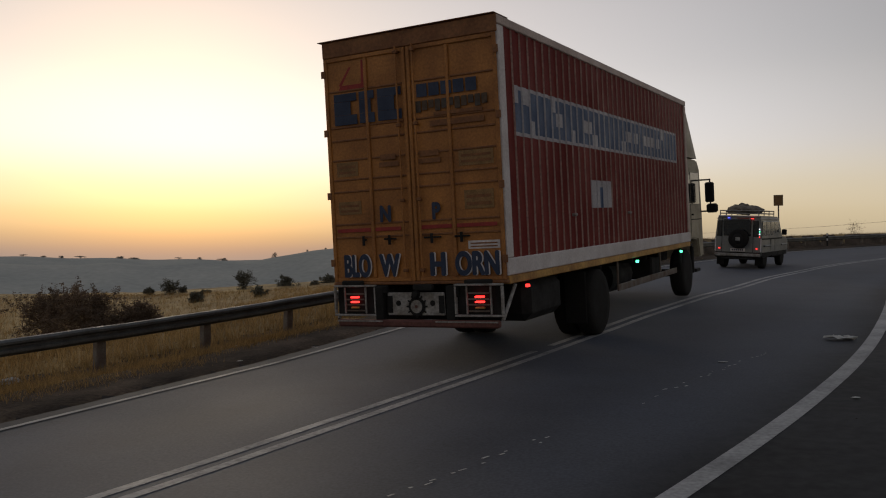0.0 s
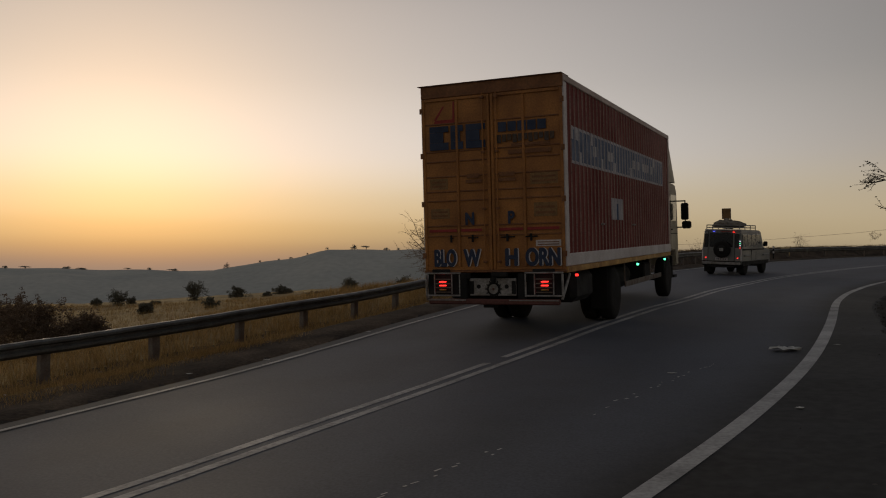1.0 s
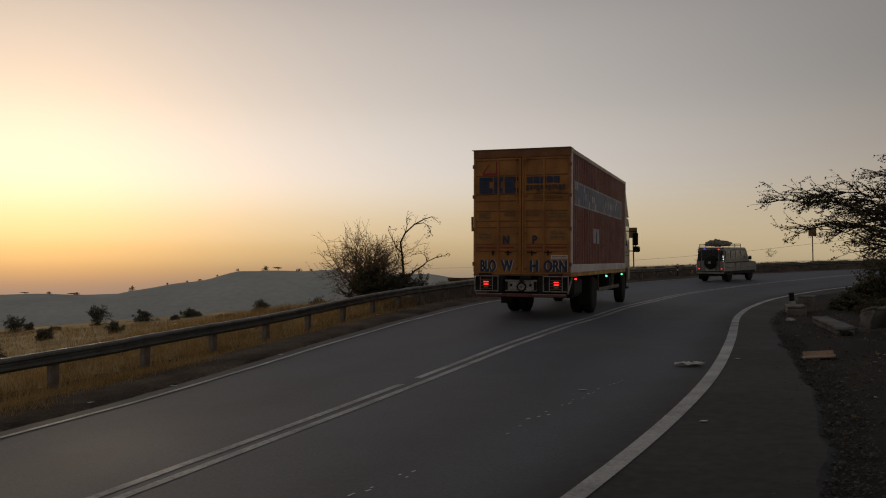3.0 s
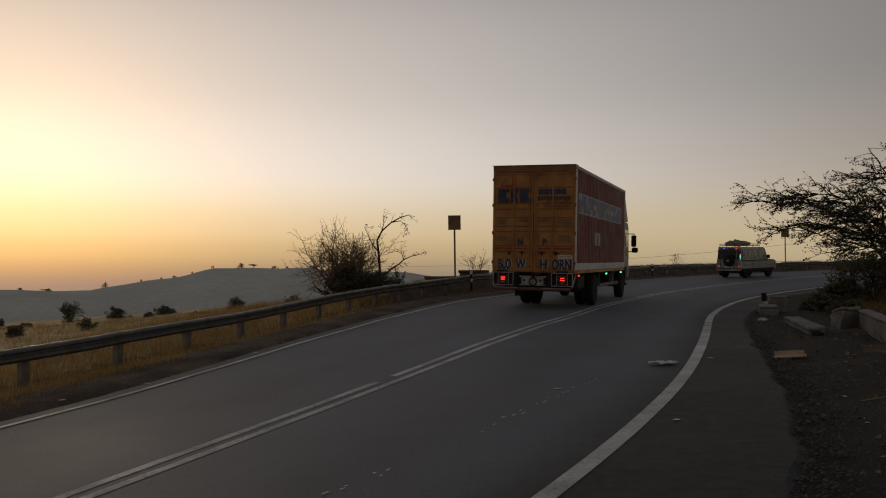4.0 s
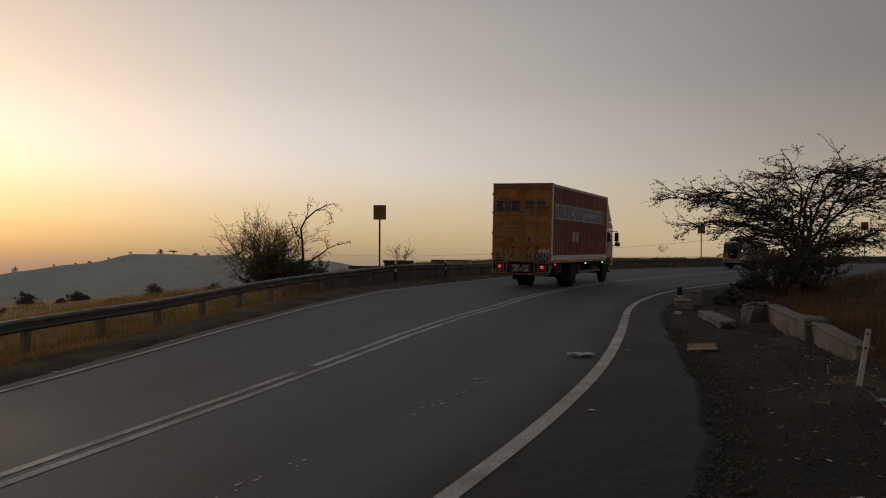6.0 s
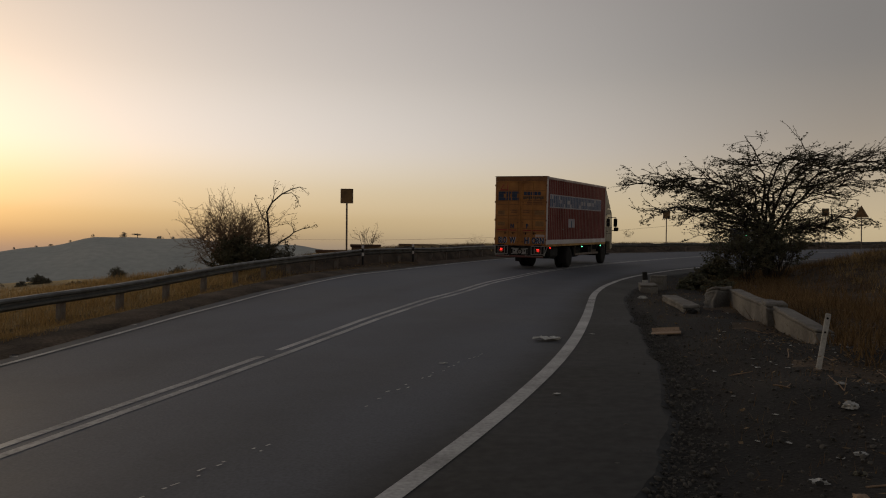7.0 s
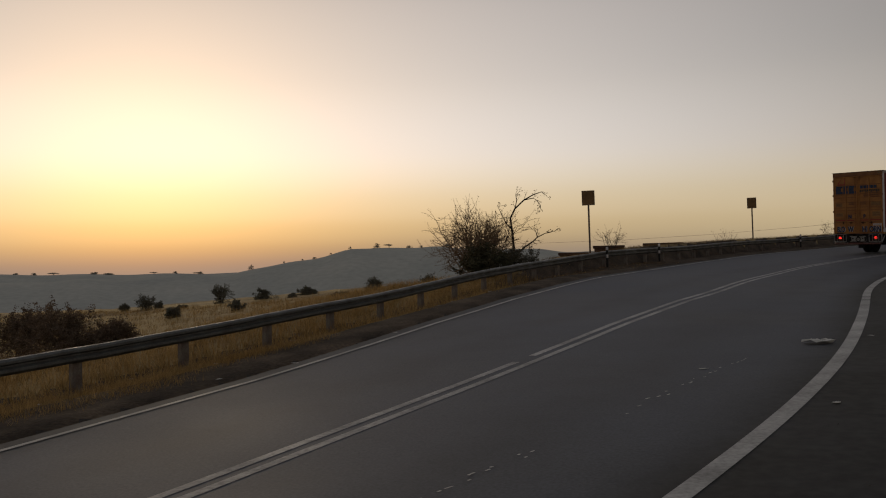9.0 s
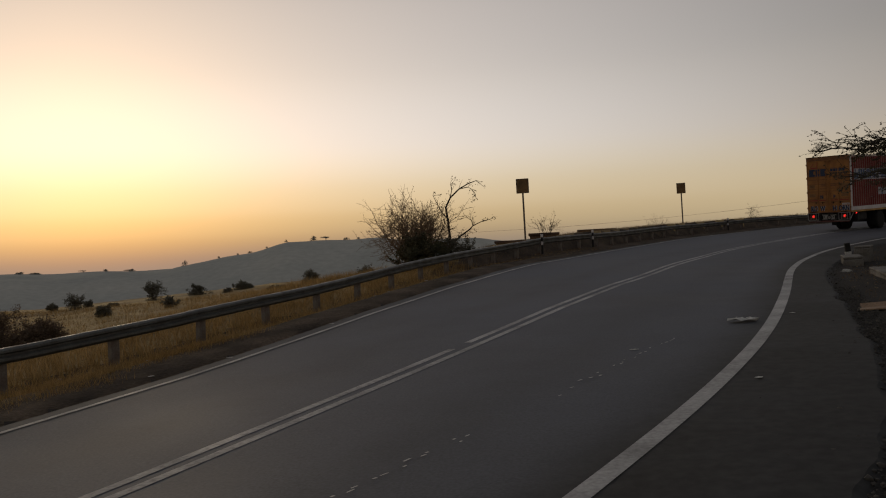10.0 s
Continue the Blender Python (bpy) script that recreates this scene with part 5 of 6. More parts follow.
def far_tree(az, r, wide, tall, seed, flat=False):
    """A distant umbrella thorn on the skyline."""
    x, y = polar(az, r)
    t = new("far_tree")
    t.matrix_world = Matrix.Translation((x, y, gz(x, y) - 0.42 * tall))
    tagged(t, "haze-tinted flat-topped tree on the skyline", "tree", "trees on the skyline")
    rng = random.Random(seed)
    tubes, leaves = Tubes(4), Leaves()
    tubes.limb([Vector((0, 0, 0)), Vector((0.1, 0, tall * 0.4)), Vector((0, 0.1, tall * 0.8))], wide * 0.05, wide * 0.03)
    for _ in range(5):
        a = rng.uniform(0, 6.3)
        tubes.limb([Vector((0, 0, tall * 0.5)), Vector((math.cos(a) * wide * 0.25, math.sin(a) * wide * 0.25, tall * 0.78)), Vector((math.cos(a) * wide * 0.45, math.sin(a) * wide * 0.45, tall * 0.88))], wide * 0.015, wide * 0.006)
    clumps = [(rng.uniform(0, 6.3), rng.uniform(0, 0.5) * wide, rng.uniform(-0.12, 0.14)) for _ in range(7)]
    for _ in range(640):
        ca, cq, lift = rng.choice(clumps)
        a, q = ca + rng.gauss(0, 0.5), abs(cq + rng.gauss(0, 0.10) * wide)
        leaves.leaf(Vector((math.cos(a) * q, math.sin(a) * q, tall * (0.8 + lift * 0.6 + rng.gauss(0, 0.05)) if flat else tall * ((0.95 + lift - 0.9 * (q / wide) ** 2) * rng.uniform(0.45, 1.0)))), wide * 0.07, rng)
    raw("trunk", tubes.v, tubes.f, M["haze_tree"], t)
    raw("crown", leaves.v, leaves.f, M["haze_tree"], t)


# bark and leaves share one grey that has the air's haze painted in
M["haze_tree"] = material("haze_tinted_tree", (0.27, 0.255, 0.225), 1.0, vary=0.15, scale=0.3, fine=2, bump=0, spec=0.0)
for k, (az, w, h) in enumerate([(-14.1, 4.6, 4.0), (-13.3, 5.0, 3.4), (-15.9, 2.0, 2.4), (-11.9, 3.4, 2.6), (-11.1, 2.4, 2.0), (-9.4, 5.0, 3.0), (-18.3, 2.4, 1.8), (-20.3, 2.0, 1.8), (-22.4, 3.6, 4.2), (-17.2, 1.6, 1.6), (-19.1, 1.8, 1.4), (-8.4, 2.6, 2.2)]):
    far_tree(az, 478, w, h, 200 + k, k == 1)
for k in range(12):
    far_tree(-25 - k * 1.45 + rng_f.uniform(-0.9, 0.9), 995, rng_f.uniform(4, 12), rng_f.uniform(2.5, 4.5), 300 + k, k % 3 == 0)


def grass(name, label, mat, spots, tall, blades, seed):
    """Tufts of tapering blades over a list of spots, as one sheet of stuff."""
    rs = np.random.RandomState(seed)
    n = len(spots)
    x, y = spots[:, 0], spots[:, 1]
    z = ground_z(x, y) - 0.02
    hh = tall * rs.uniform(0.45, 1.15, n)
    verts, faces = [], []
    for b in range(blades):
        a = rs.uniform(0, 2 * np.pi, n)
        lean = rs.uniform(0.15, 1.1, n) * hh
        w = rs.uniform(0.006, 0.014, n) * (tall / 0.4)
        ox, oy = x + rs.normal(0, 0.07, n), y + rs.normal(0, 0.07, n)
        tip = np.stack([ox + np.cos(a) * lean, oy + np.sin(a) * lean, z + hh * rs.uniform(0.7, 1.1, n)], 1)
        p = np.stack([ox - np.sin(a) * w, oy + np.cos(a) * w, z], 1)
        q = np.stack([ox + np.sin(a) * w, oy - np.cos(a) * w, z], 1)
        verts.append(np.stack([p, q, tip], 1).reshape(-1, 3))
    v = np.concatenate(verts)
    faces = np.arange(len(v)).reshape(-1, 3)
    g = raw(name, v.tolist(), faces.tolist(), mat)
    tagged(g, label, "grass", kind="stuff")


def along_rail(n, lo, hi, y0, y1, seed, power=1.0):
    rs = np.random.RandomState(seed)
    pick = np.where((RAIL[:, 1] > y0) & (RAIL[:, 1] < y1))[0]
    i = rs.choice(pick, n)
    d = lo + (hi - lo) * rs.rand(n) ** power
    t = R_TAN[i]
    return RAIL[i] + np.stack([-t[:, 1], t[:, 0]], 1) * d[:, None] + rs.normal(0, 0.1, (n, 2))


grass("dry_grass_by_rail", "tall golden dry grass along the guard rail", M["dry_grass"], np.concatenate([along_rail(5200, 0.22, 6.0, 2, 30, 1, 1.1), along_rail(260, -0.5, 0.3, 2, 30, 71)]), 0.32, 6, 2)
grass("dry_grass_on_shoulder", "trampled pale dry grass on the outer shoulder", M["dry_grass"], np.concatenate([along_rail(3200, -2.3, 0.2, 3, 12.5, 74, 0.8), along_rail(1500, -1.7, 0.2, 12.5, 16, 75, 0.8), along_rail(1500, -1.3, 0.2, 16, 26, 76, 0.7)]), 0.17, 5, 77)
grass("dead_grass_at_rail", "sparse dead grass at the foot of the guard rail", M["brown_grass"], along_rail(3400, -1.35, 0.4, 2, 40, 12, 0.7), 0.10, 5, 13)
grass("dry_grass_on_field", "golden dry grass over the field", M["dry_grass"], along_rail(15000, 3.0, 46, -6, 40, 3, 0.8), 0.32, 4, 4)
grass("brown_grass_on_bank", "dark brown dry grass behind the far rail", M["brown_grass"], along_rail(5000, 0.15, 2.0, 26, 76, 5), 0.15, 4, 6)


def right_side(n, lo, hi, y0, y1, seed):
    rs = np.random.RandomState(seed)
    pick = np.where((VERGE[:, 1] > y0) & (VERGE[:, 1] < y1))[0]
    i = rs.choice(pick, n)
    t = tangents(VERGE)[i]
    return VERGE[i] + np.stack([t[:, 1], -t[:, 0]], 1) * (lo + (hi - lo) * rs.rand(n))[:, None] + t * rs.uniform(-0.25, 0.25, (n, 1)) + rs.normal(0, 0.02, (n, 2))


grass("brown_grass_by_road", "dead brown grass on the inner bank", M["brown_grass"], np.concatenate([right_side(7000, 4.0, 26, 6, 46, 7), right_side(2600, 2.3, 5, 9, 40, 8)]), 0.38, 5, 9)
grass("dry_grass_on_inner_bank", "rusty golden dry grass over the inner bank", M["dry_grass"], right_side(5200, 6.5, 26, 12, 46, 17), 0.30, 5, 19)
grass("low_weeds", "sparse dead weeds on the dirt verge", M["brown_grass"], right_side(1500, 0.5, 4.0, 2, 40, 10), 0.12, 4, 11)


# ---- clutter on the inner verge ----
def lump(seed, size, flat=0.7, rough=0.25):
    bm = bmesh.new()
    bmesh.ops.create_icosphere(bm, subdivisions=1, radius=1)
    rng = random.Random(seed)
    for v in bm.verts:
        v.co *= 1 + rng.uniform(-rough, rough)
        v.co = Vector((v.co.x * size, v.co.y * size * rng.uniform(0.7, 1), v.co.z * size * flat))
    return bm


def stones():
    verts, faces = [], []
    rs = np.random.RandomState(31)
    spots = np.concatenate([right_side(1700, -0.12, 5.5, 2, 30, 32), right_side(1800, -0.9, 0.3, 2, 30, 38), right_side(4200, -0.3, 0.4, 2, 16, 39), right_side(6000, 0.0, 4.5, 1, 13, 36), along_rail(900, -1.2, 0.6, 4, 40, 33)])
    zz = np.maximum(ground_z(spots[:, 0], spots[:, 1]), np.where(np.arange(len(spots)) < 13700, road_z(spots[:, 0], spots[:, 1]) - 0.02, -99))
    protos = []
    for k in range(5):
        bm = lump(400 + k, 1.0)
        bm.verts.ensure_lookup_table()
        protos.append((np.array([v.co for v in bm.verts]), [[v.index for v in f.verts] for f in bm.faces]))
        bm.free()
    for k, (p, z) in enumerate(zip(spots, zz)):
        pv, pf = protos[k % 5]
        s = 0.005 + 0.010 * rs.rand() + 0.018 * rs.rand() ** 14
        a = rs.rand() * 6.28
        rot = np.array([[math.cos(a), -math.sin(a), 0], [math.sin(a), math.cos(a), 0], [0, 0, 1]])
        o = len(verts)
        verts += ((pv @ rot.T) * s + np.array([p[0], p[1], z + s * 0.3])).tolist()
        faces += [[i + o for i in f] for f in pf]
    g = raw("gravel", verts, faces, M["gravel"])
    tagged(g, "loose gravel and small stones on the verges", "gravel", kind="stuff")


M["gravel"] = material("gravel_stone", (0.055, 0.05, 0.043), 0.95, vary=0.3, scale=4, fine=30, bump=0.3, island=0.5)
stones()


def fallen_leaves(name, label, mat, spots, size, seed):
    """Dry leaves and scraps of straw lying on the ground."""
    rng = random.Random(seed)
    z = ground_z(spots[:, 0], spots[:, 1])
    v, f = [], []
    for (x, y), h in zip(spots, z):
        a, s = rng.uniform(0, 6.3), size * rng.uniform(0.5, 1.5)
        d = Vector((math.cos(a), math.sin(a), rng.gauss(0, 0.25))) * s
        w = Vector((-math.sin(a), math.cos(a), rng.gauss(0, 0.4))) * s * rng.uniform(0.15, 0.5)
        p = Vector((x, y, h + 0.012 + s * 0.35))
        v += [p - d, p + w, p + d * 0.9, p - w * 0.8]
        f.append((len(v) - 4, len(v) - 3, len(v) - 2, len(v) - 1))
    tagged(raw(name, v, f, mat), label, "leaf litter", kind="stuff")


fallen_leaves("fallen_leaves", "brown dry leaves strewn over the dirt verge", M["dry_leaf"], np.concatenate([right_side(900, 0.3, 3.0, 2, 30, 91), right_side(2600, 2.0, 7.0, 2, 30, 92)]), 0.028, 93)
fallen_leaves("fallen_leaves", "straw and dry leaves strewn along the outer shoulder", M["dry_grass"], along_rail(2600, -1.7, 0.5, 4, 40, 94, 0.7), 0.03, 95)


def slab(name, label, category, a, b, height, thick, mat, seed, group="", drop=0.1, broken=1.0, end=1.0):
    """A broken concrete length from a to b with ragged ends and a rough top."""
    a, b = Vector(a), Vector(b)
    d = b - a
    t = new(name)
    za, zb = gz(*a), gz(*b)
    mid = (a + b) / 2
    t.matrix_world = pose(mid.x, mid.y, (za + zb) / 2, 0, math.degrees(-math.atan2(zb - za, d.length)), math.degrees(math.atan2(d.y, d.x)))
    tagged(t, label, category, group)
    rng = random.Random(seed)

    def rough(lo, hi, cuts, amount):
        bm = bmesh.new()
        box(bm, lo, hi, 0.02)
        bmesh.ops.subdivide_edges(bm, edges=[e for e in bm.edges if e.calc_length() > 0.12], cuts=cuts, use_grid_fill=True)
        ends = (lo[0], hi[0])
        for v in bm.verts:
            k = 2.2 if min(abs(v.co.x - ends[0]), abs(v.co.x - ends[1])) < 0.08 else 0.6
            v.co.z *= 1 + (end - 1) * (v.co.x - lo[0]) / (hi[0] - lo[0]) if v.co.z > 0 else 1
            v.co += (noise.noise_vector(v.co * 1.6 + Vector((seed, 0, 0))) + noise.noise_vector(v.co * 9 + Vector((0, seed, 0))) * 0.5) * amount * k
        return bm
    L = d.length / 2
    part("wall", rough((-L, -thick / 2, -drop), (L, thick / 2, height - 0.07), 6, 0.02 * broken), mat, t)
    part("coping", rough((-L + 0.02, -thick / 2 - 0.008, height - 0.066), (L - 0.02, thick / 2 + 0.008, height), 6, 0.018 * broken), mat, t)
    return t


slab("parapet", "broken end block of an old concrete parapet", "parapet", (7.86, 17.5), (8.30, 17.72), 0.42, 0.30, M["concrete"], 1, "old parapet by the road", broken=2.2, end=1.12)
slab("parapet", "cracked weathered concrete parapet beside the road", "parapet", (8.44, 17.5), (7.14, 13.5), 0.40, 0.24, M["concrete"], 2, "old parapet by the road", end=0.75)
slab("concrete_post", "stubby dark concrete post between parapet lengths", "post", (7.12, 13.42), (7.00, 13.02), 0.38, 0.32, M["concrete"], 4)
slab("parapet", "leaning weathered concrete parapet beside the road", "parapet", (7.02, 12.93), (6.36, 10.6), 0.34, 0.22, M["concrete"], 3, "old parapet by the road", end=0.55)
slab("fallen_slab", "fallen broken concrete slab on the dirt", "rubble", (8.2, 20.6), (6.9, 16.2), 0.16, 0.34, M["concrete"], 5, "rubble by the road", 0.03)
slab("fallen_slab", "fallen concrete block near the road edge", "rubble", (9.4, 25.3), (9.9, 26.9), 0.26, 0.5, M["concrete"], 6, "rubble by the road", 0.03)
slab("fallen_slab", "chipped concrete block standing in the dirt", "rubble", (10.3, 27.0), (10.6, 27.4), 0.5, 0.4, M["concrete"], 7, "rubble by the road", 0.03)


def bollard(x, y):
    t = new("bollard")
    t.matrix_world = pose(x, y, gz(x, y), 4, -6, 0)
    tagged(t, "small black and white striped bollard at the road edge", "bollard")
    part("stump", rod(bmesh.new(), (0, 0, -0.1), (0, 0, 0.55), 0.10, 0.085, 12), M["chassis"], t)
    for z in (0.14,):
        part("white_band", rod(bmesh.new(), (0, 0, z), (0, 0, z + 0.14), 0.103, 0.10, 12), M["white_paint"], t)


bollard(10.35, 28.2)


def stake():
    x, y = 5.06, 8.52
    t = new("marker_stake")
    t.matrix_world = pose(x, y, gz(x, y), 2, 9, -30)
    tagged(t, "leaning chalk-white marker stake in the dirt", "stake")
    part("plank", boxes(((-0.028, -0.018, -0.15), (0.028, 0.018, 0.60)), bevel=0.008), M["white_paint"], t)
    part("bolt", rod(rod(bmesh.new(), (0, -0.028, 0.55), (0, -0.018, 0.55), 0.012), (0, -0.028, 0.4), (0, -0.018, 0.4), 0.012), M["chassis"], t)


stake()


def cardboard(x, y):
    t = new("cardboard")
    t.matrix_world = pose(x, y, gz(x, y) + 0.02, 2, -4, -22)
    tagged(t, "flattened piece of brown cardboard on the dirt", "cardboard")
    part("sheet", boxes(((-0.22, -0.16, 0), (0.22, 0.13, 0.02)), bevel=0.004), M["cardboard"], t)
    part("flap", boxes(((-0.21, 0, 0), (0.20, 0.11, 0.012)), bevel=0.003), M["cardboard"], t, m=pose(0, 0.135, 0.01, 28, 0, 3))


cardboard(4.9, 12.4)


def scrap(x, y, size, seed, on_road=False, label="crumpled pale scrap of litter on the dirt"):
    z = rz_at(x, y) + 0.006 if on_road else gz(x, y)
    bm = bmesh.new()
    bmesh.ops.create_grid(bm, x_segments=5, y_segments=4, size=size)
    rng = random.Random(seed)
    for v in bm.verts:
        v.co = Vector((v.co.x * (1 + rng.uniform(-0.5, 0.4)), v.co.y * 0.6 * (1 + rng.uniform(-0.6, 0.5)), rng.uniform(0.2, 1) * size * ((0.35 if size > 0.08 else 0.05) if on_road else 0.5)))
    g = bmesh.ops.extrude_face_region(bm, geom=list(bm.faces))
    bmesh.ops.translate(bm, verts=[v for v in g["geom"] if isinstance(v, bmesh.types.BMVert)], vec=(0, 0, 0.002))
    bmesh.ops.recalc_face_normals(bm, faces=bm.faces)
    t = mesh_object("litter", bm, M["fleck"] if on_road else M["litter"])
    t.matrix_world = pose(x, y, z, 0, 0, rng.uniform(0, 360))
    tagged(t, label, "litter", "scraps of litter")


scrap(2.94, 11.85, 0.17, 1, True, "flattened pale paper stuck to the asphalt")
scrap(3.08, 12.02, 0.09, 2, True, "flattened pale paper stuck to the asphalt")
for k, (x, y) in enumerate([(-4.55, 12.6), (-5.35, 11.6), (-3.6, 15.4), (2.1, 8.0), (3.75, 12.4), (1.25, 10.2)]):
    scrap(x, y, 0.045, 10 + k, True, "small pale scrap near the road edge")
for k, p in enumerate(np.concatenate([right_side(40, 1.2, 5.5, 3, 22, 41), right_side(70, 0.6, 3.6, 6.0, 14, 42)])):
    scrap(p[0], p[1], random.Random(k).uniform(0.008, 0.028), 50 + k)
for k, p in enumerate(along_rail(30, -1.4, 0.5, 6, 24, 43)):
    scrap(p[0], p[1], random.Random(k).uniform(0.03, 0.07), 150 + k, label="pale scrap of litter by the guard rail")


# faint remains of an older dashed line
def old_dashes():
    bm = bmesh.new()
    rng = random.Random(77)
    for k in range(70):
        y = 5.2 + 5.6 * k / 69
        x = float(np.interp(y, [5.2, 6.4, 7.6, 8.2, 9.2, 10.8], [-1.42, -0.75, 0.03, 0.33, 0.90, 1.79])) + rng.gauss(0, 0.035)
        near = y < 6.9
        if rng.random() < (0.5 if near else 0.62):
            continue
        a = math.atan2(1.0, 0.6) + rng.gauss(0, 0.06)
        l, w = (rng.uniform(0.018, 0.05), rng.uniform(0.007, 0.013)) if near else (rng.uniform(0.01, 0.05), rng.uniform(0.005, 0.013))
        c, t = Vector((math.cos(a), math.sin(a), 0)) * l, Vector((-math.sin(a), math.cos(a), 0)) * w
        o = Vector((x, y, rz_at(x, y) + 0.007))
        bm.faces.new([bm.verts.new(q) for q in (o - c - t, o + c - t * 0.6, o + c * 0.9 + t, o - c + t * 0.8)])
    g = mesh_object("old_line_flecks", bm, M["fleck"])
    tagged(g, "flecks left of an older white dashed line", "road marking", kind="stuff")


old_dashes()


# ---- low brick walls of huts below the road, beyond the bend ----
def hut(az0, az1, r, el, seed):
    x0, y0 = polar(az0, r)
    x1, y1 = polar(az1, r)
    top = r * math.tan(radians(el))
    base = min(gz(x0, y0), gz(x1, y1)) - 0.2
    t = new("hut")
    L = math.hypot(x1 - x0, y1 - y0)
    t.matrix_world = pose(x0, y0, base, 0, 0, math.degrees(math.atan2(y1 - y0, x1 - x0)))
    tagged(t, "low flat-roofed mud brick hut beyond the rail", "hut", "huts beyond the bend")
    h = top - base
    part("wall", boxes(((0.1, 0.1, 0), (L - 0.1, 0.35, h - 0.16)), ((0.1, 2.6, 0), (L - 0.1, 2.85, h - 0.16)), ((0.1, 0.352, 0), (0.35, 2.598, h - 0.16)), ((L - 0.35, 0.352, 0), (L - 0.1, 2.598, h - 0.16)), bevel=0.02), M["brick_wall"], t)
    part("roof", boxes(((0, 0, h - 0.155), (L, 2.95, h)), bevel=0.02), M["brick_wall"], t)


hut(0.36, 2.45, 60, 1.68, 1)
hut(3.61, 6.2, 64, 1.76, 2)
hut(-1.95, 0.1, 56, 1.27, 3)


# ---- a slack cable over the far side of the bend ----
def cable():
    tubes = Tubes(4)
    stops = [(-9.0, 1.95, 190), (-3.0, 1.92, 180), (2.8, 2.0, 170), (8.4, 2.2, 160), (13.3, 2.46, 150), (17.9, 2.78, 142), (23.0, 3.25, 135), (29.0, 3.9, 128)]
    tubes.limb([Vector((*polar(a, r), r * math.tan(radians(e)))) for a, e, r in stops], 0.022, 0.018)
    tagged(raw("overhead_cable", tubes.v, tubes.f, M["chassis"]), "thin dark slack cable hung over the valley", "cable")


cable()


# ---- larger bits of rubbish on the inner verge ----
def twig_bits():
    """Fallen sticks, one by one."""
    rng = random.Random(301)
    for k, p in enumerate(right_side(26, 0.8, 4.8, 3.5, 20, 302)):
        t = new("stick")
        a, l = rng.uniform(0, 360), rng.uniform(0.10, 0.34)
        t.matrix_world = pose(p[0], p[1], gz(p[0], p[1]) + 0.02, 0, rng.uniform(-14, 14), a)
        tagged(t, "dry bleached stick lying on the dirt", "stick", "sticks on the verge")
        tubes = Tubes(5)
        pts, _ = wander(Vector((-l, 0, 0)), Vector((1, 0, 0)), 2 * l, 5, rng, 0.12, Vector((0, 0, 0)))
        tubes.limb(pts, 0.008, 0.004)
        raw("stem", tubes.v, tubes.f, M["twig"], t, smooth=True)
        if l > 0.18:
            fork = Tubes(5)
            pts2, _ = wander(pts[2], Vector((0.8, rng.choice((-0.6, 0.6)), 0.2)), l * 0.7, 3, rng, 0.1, Vector((0, 0, 0)))
            fork.limb(pts2, 0.005, 0.003)
            raw("fork", fork.v, fork.f, M["twig"], t, smooth=True)


def sack(x, y, size, mat, label, seed):
    """A crumpled bag half flattened on the ground."""
    bm = bmesh.new()
    bmesh.ops.create_icosphere(bm, subdivisions=3, radius=1)
    for v in bm.verts:
        n = noise.noise(v.co * 2.6 + Vector((seed, 0, 0))) * 0.45 + noise.noise(v.co * 6 + Vector((0, seed, 0))) * 0.18
        v.co = Vector((v.co.x, v.co.y * 0.7, max(v.co.z, -0.4) * 0.42)) * size * (1 + n)
    t = mesh_object("crumpled_bag", bm, M[mat])
    t.matrix_world = pose(x, y, gz(x, y) + size * 0.12, 0, 0, seed * 47)
    tagged(t, label, "litter", "crumpled bags on the verge")


twig_bits()
sack(-9.0, 11.4, 0.16, "litter", "crumpled bluish-white plastic bag in the dry grass", 13)
sack(3.02, 5.05, 0.055, "litter", "crumpled pale plastic bag on the dirt", 3)
sack(4.27, 6.70, 0.09, "litter", "dusty grey plastic bag among dry leaves", 5)
sack(3.36, 5.15, 0.045, "shrub", "flattened greenish wrapper on the dirt", 7)
sack(2.99, 4.56, 0.07, "cardboard", "torn brown paper bag on the dirt", 9)
sack(4.61, 7.38, 0.045, "litter", "small pale plastic bag near the stake", 11)
sack(3.61, 5.53, 0.045, "litter", "small pale wrapper among dry leaves", 15)
sack(6.9, 16.2, 0.16, "black", "crumpled black plastic sheet beside the rubble", 17)
sack(8.0, 22.0, 0.12, "litter", "pale torn plastic beside the rubble", 19)
fallen_leaves("fallen_leaves", "brown dry leaves heaped along the inner bank", M["dry_leaf"], right_side(1800, 1.5, 4.0, 4, 13, 96), 0.024, 97)


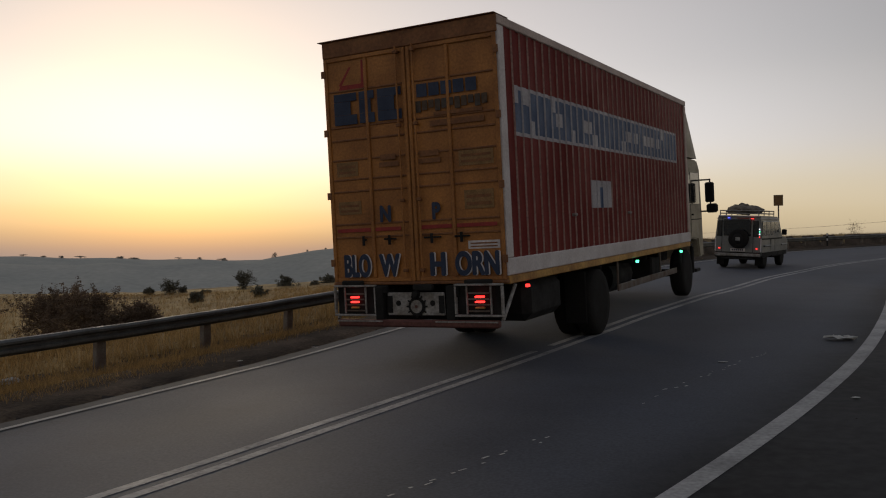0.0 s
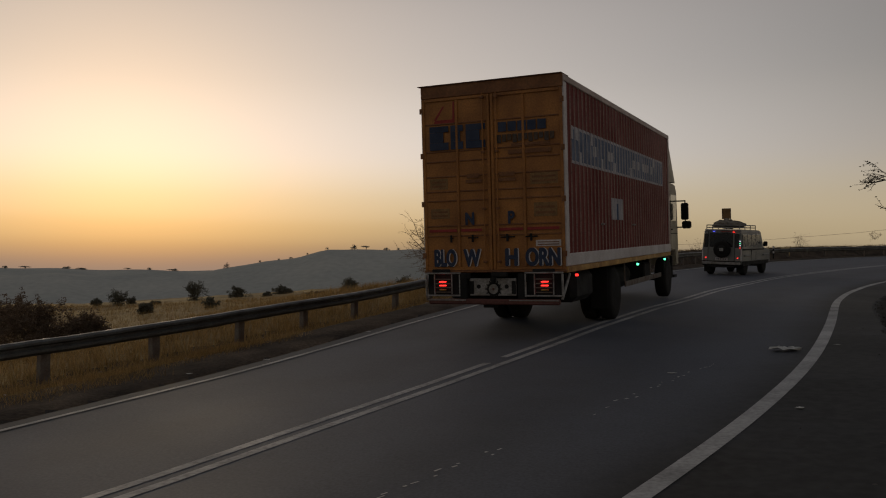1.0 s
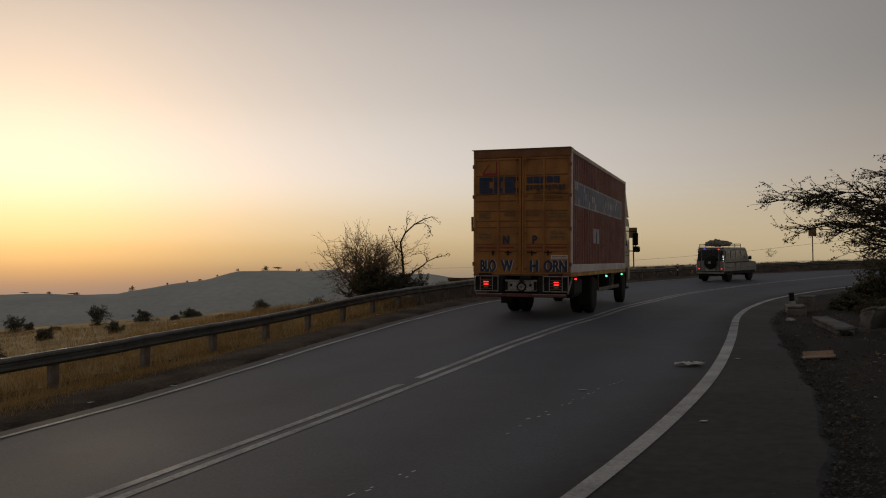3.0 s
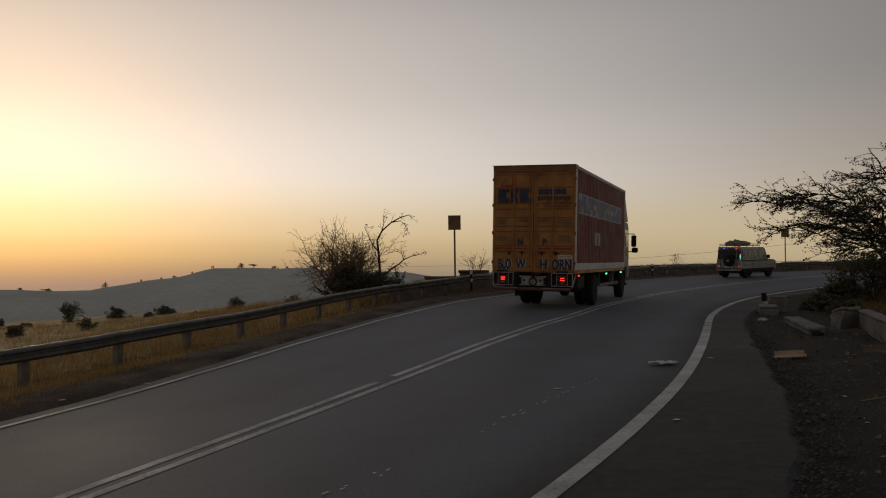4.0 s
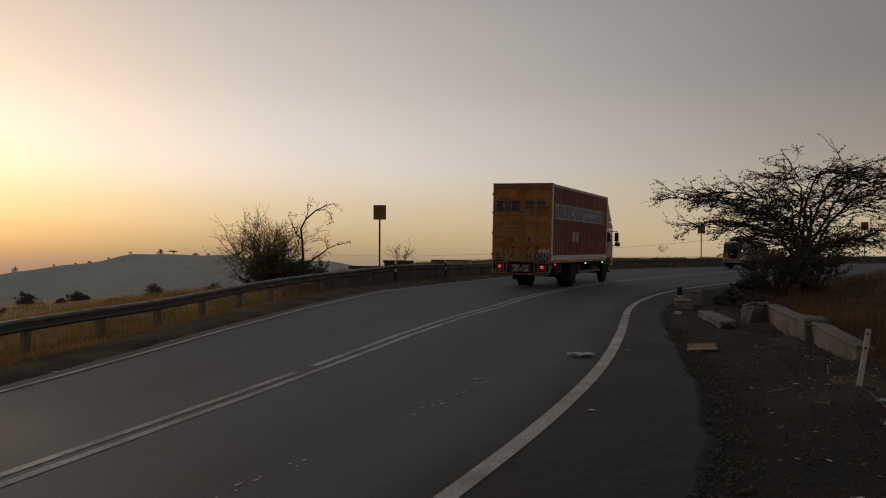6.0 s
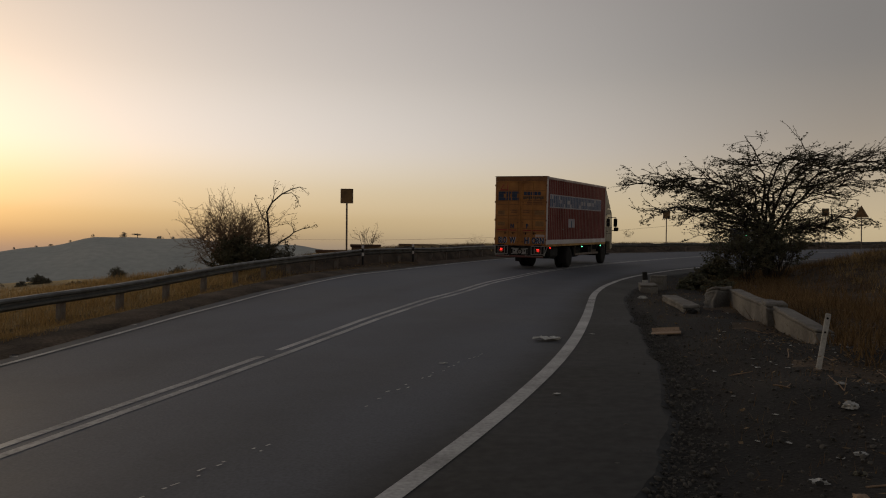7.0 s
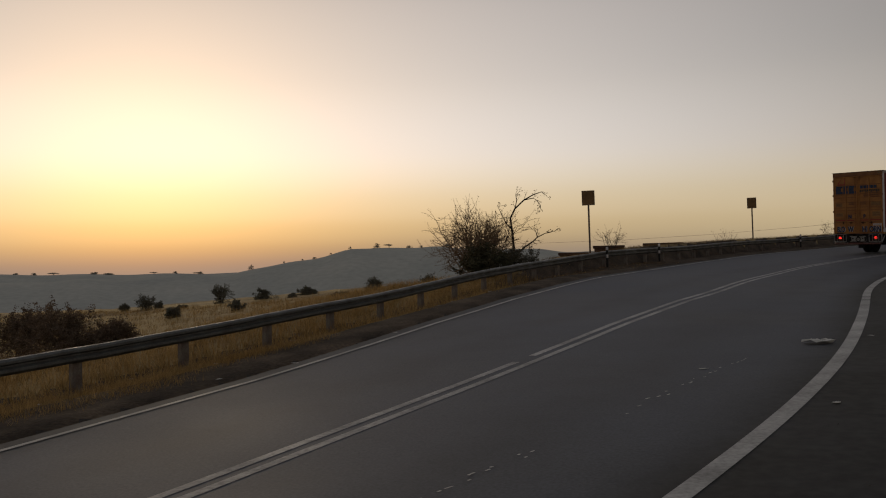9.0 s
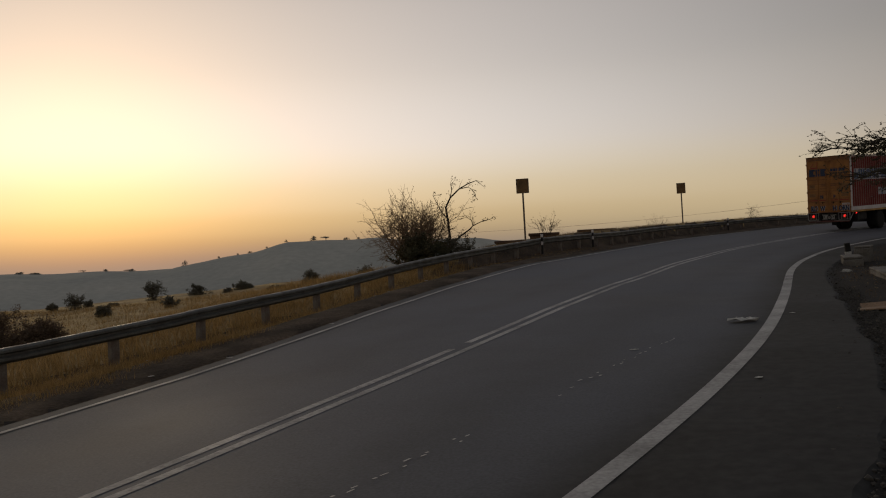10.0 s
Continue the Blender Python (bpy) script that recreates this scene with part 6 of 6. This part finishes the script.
# ---- what moves ----
TRUCK_PATH = [(0.0, -2.285, 10.11, -17.3, -1.35), (0.5, -1.67, 11.86, -16.7, -1.1), (1.5, -0.55, 15.50, -16.2, 0.2), (2.5, 0.52, 18.92, -16.8, 1.2),
              (4.0, 2.29, 24.44, -19.5, 1.9), (5.0, 3.72, 28.79, -23.4, 2.3), (5.5, 4.66, 30.91, -25.6, 1.9), (7.5, 9.01, 39.30, -35.0, 1.7),
              (8.5, 11.73, 43.37, -39.1, 1.9), (10.0, 16.80, 48.30, -46.4, 2.2)]
JEEP_PATH = [(0.0, 4.5, 32.2, -22.0), (1.0, 6.55, 36.8, -27.0), (2.5, 11.2, 45.2, -36.0), (4.0, 17.1, 52.6, -47.0), (5.5, 23.4, 57.8, -54.0),
             (7.4, 31.8, 63.0, -62.0), (10.0, 43.5, 67.8, -68.0)]


def glide(path, t):
    """Smooth values between the rows of a path."""
    ts = [r[0] for r in path]
    p = np.array([r[1:] for r in path])
    m = np.gradient(p, np.array(ts), axis=0)
    i = min(max(int(np.searchsorted(ts, t, side="right")) - 1, 0), len(ts) - 2)
    h = ts[i + 1] - ts[i]
    u = (t - ts[i]) / h
    return (2*u**3 - 3*u**2 + 1) * p[i] + (u**3 - 2*u**2 + u) * h * m[i] + (3*u**2 - 2*u**3) * p[i + 1] + (u**3 - u**2) * h * m[i + 1]


def on_road(x, y, heading, rear, front, roll=None, track=0.9):
    """The pose of a vehicle whose wheels stand on the road."""
    h = radians(heading)
    f, s = Vector((-math.sin(h), math.cos(h), 0)), Vector((math.cos(h), math.sin(h), 0))
    o = Vector((x, y, 0))
    za, zb = (np.mean([rz_at(*(o + f * d + s * k)[:2]) for k in (-track, track)]) for d in (rear, front))
    mid = o + f * (rear + front) / 2
    if roll is None:
        roll = -math.degrees(math.atan2(rz_at(*(mid + s * track)[:2]) - rz_at(*(mid - s * track)[:2]), 2 * track))
    pitch = math.atan2(zb - za, front - rear)
    return pose(x, y, za - rear * math.tan(pitch), math.degrees(pitch), roll, heading)


def drive(thing, path, wheels, rear, front):
    times = [k / 10 for k in range(101)]
    rows, spin, turned, last = [], [], 0.0, None
    for t in times:
        v = glide(path, t)
        rows.append((t, on_road(v[0], v[1], v[2], rear, front, v[3] if len(v) > 3 else None)))
        here = Vector(v[:2])
        turned += (here - last).length if last else 0.0
        last = here
        spin.append((t, turned))
    walk(thing, rows[::5])
    for w, x, y, r in wheels:
        walk(w, [(t, pose(x, y, r, -math.degrees(s / r))) for t, s in spin])


def motions():
    drive(truck, TRUCK_PATH, TRUCK_WHEELS, 3.4, 9.35)
    drive(jeep, JEEP_PATH, JEEP_WHEELS, 0.75, 3.65)


motions()
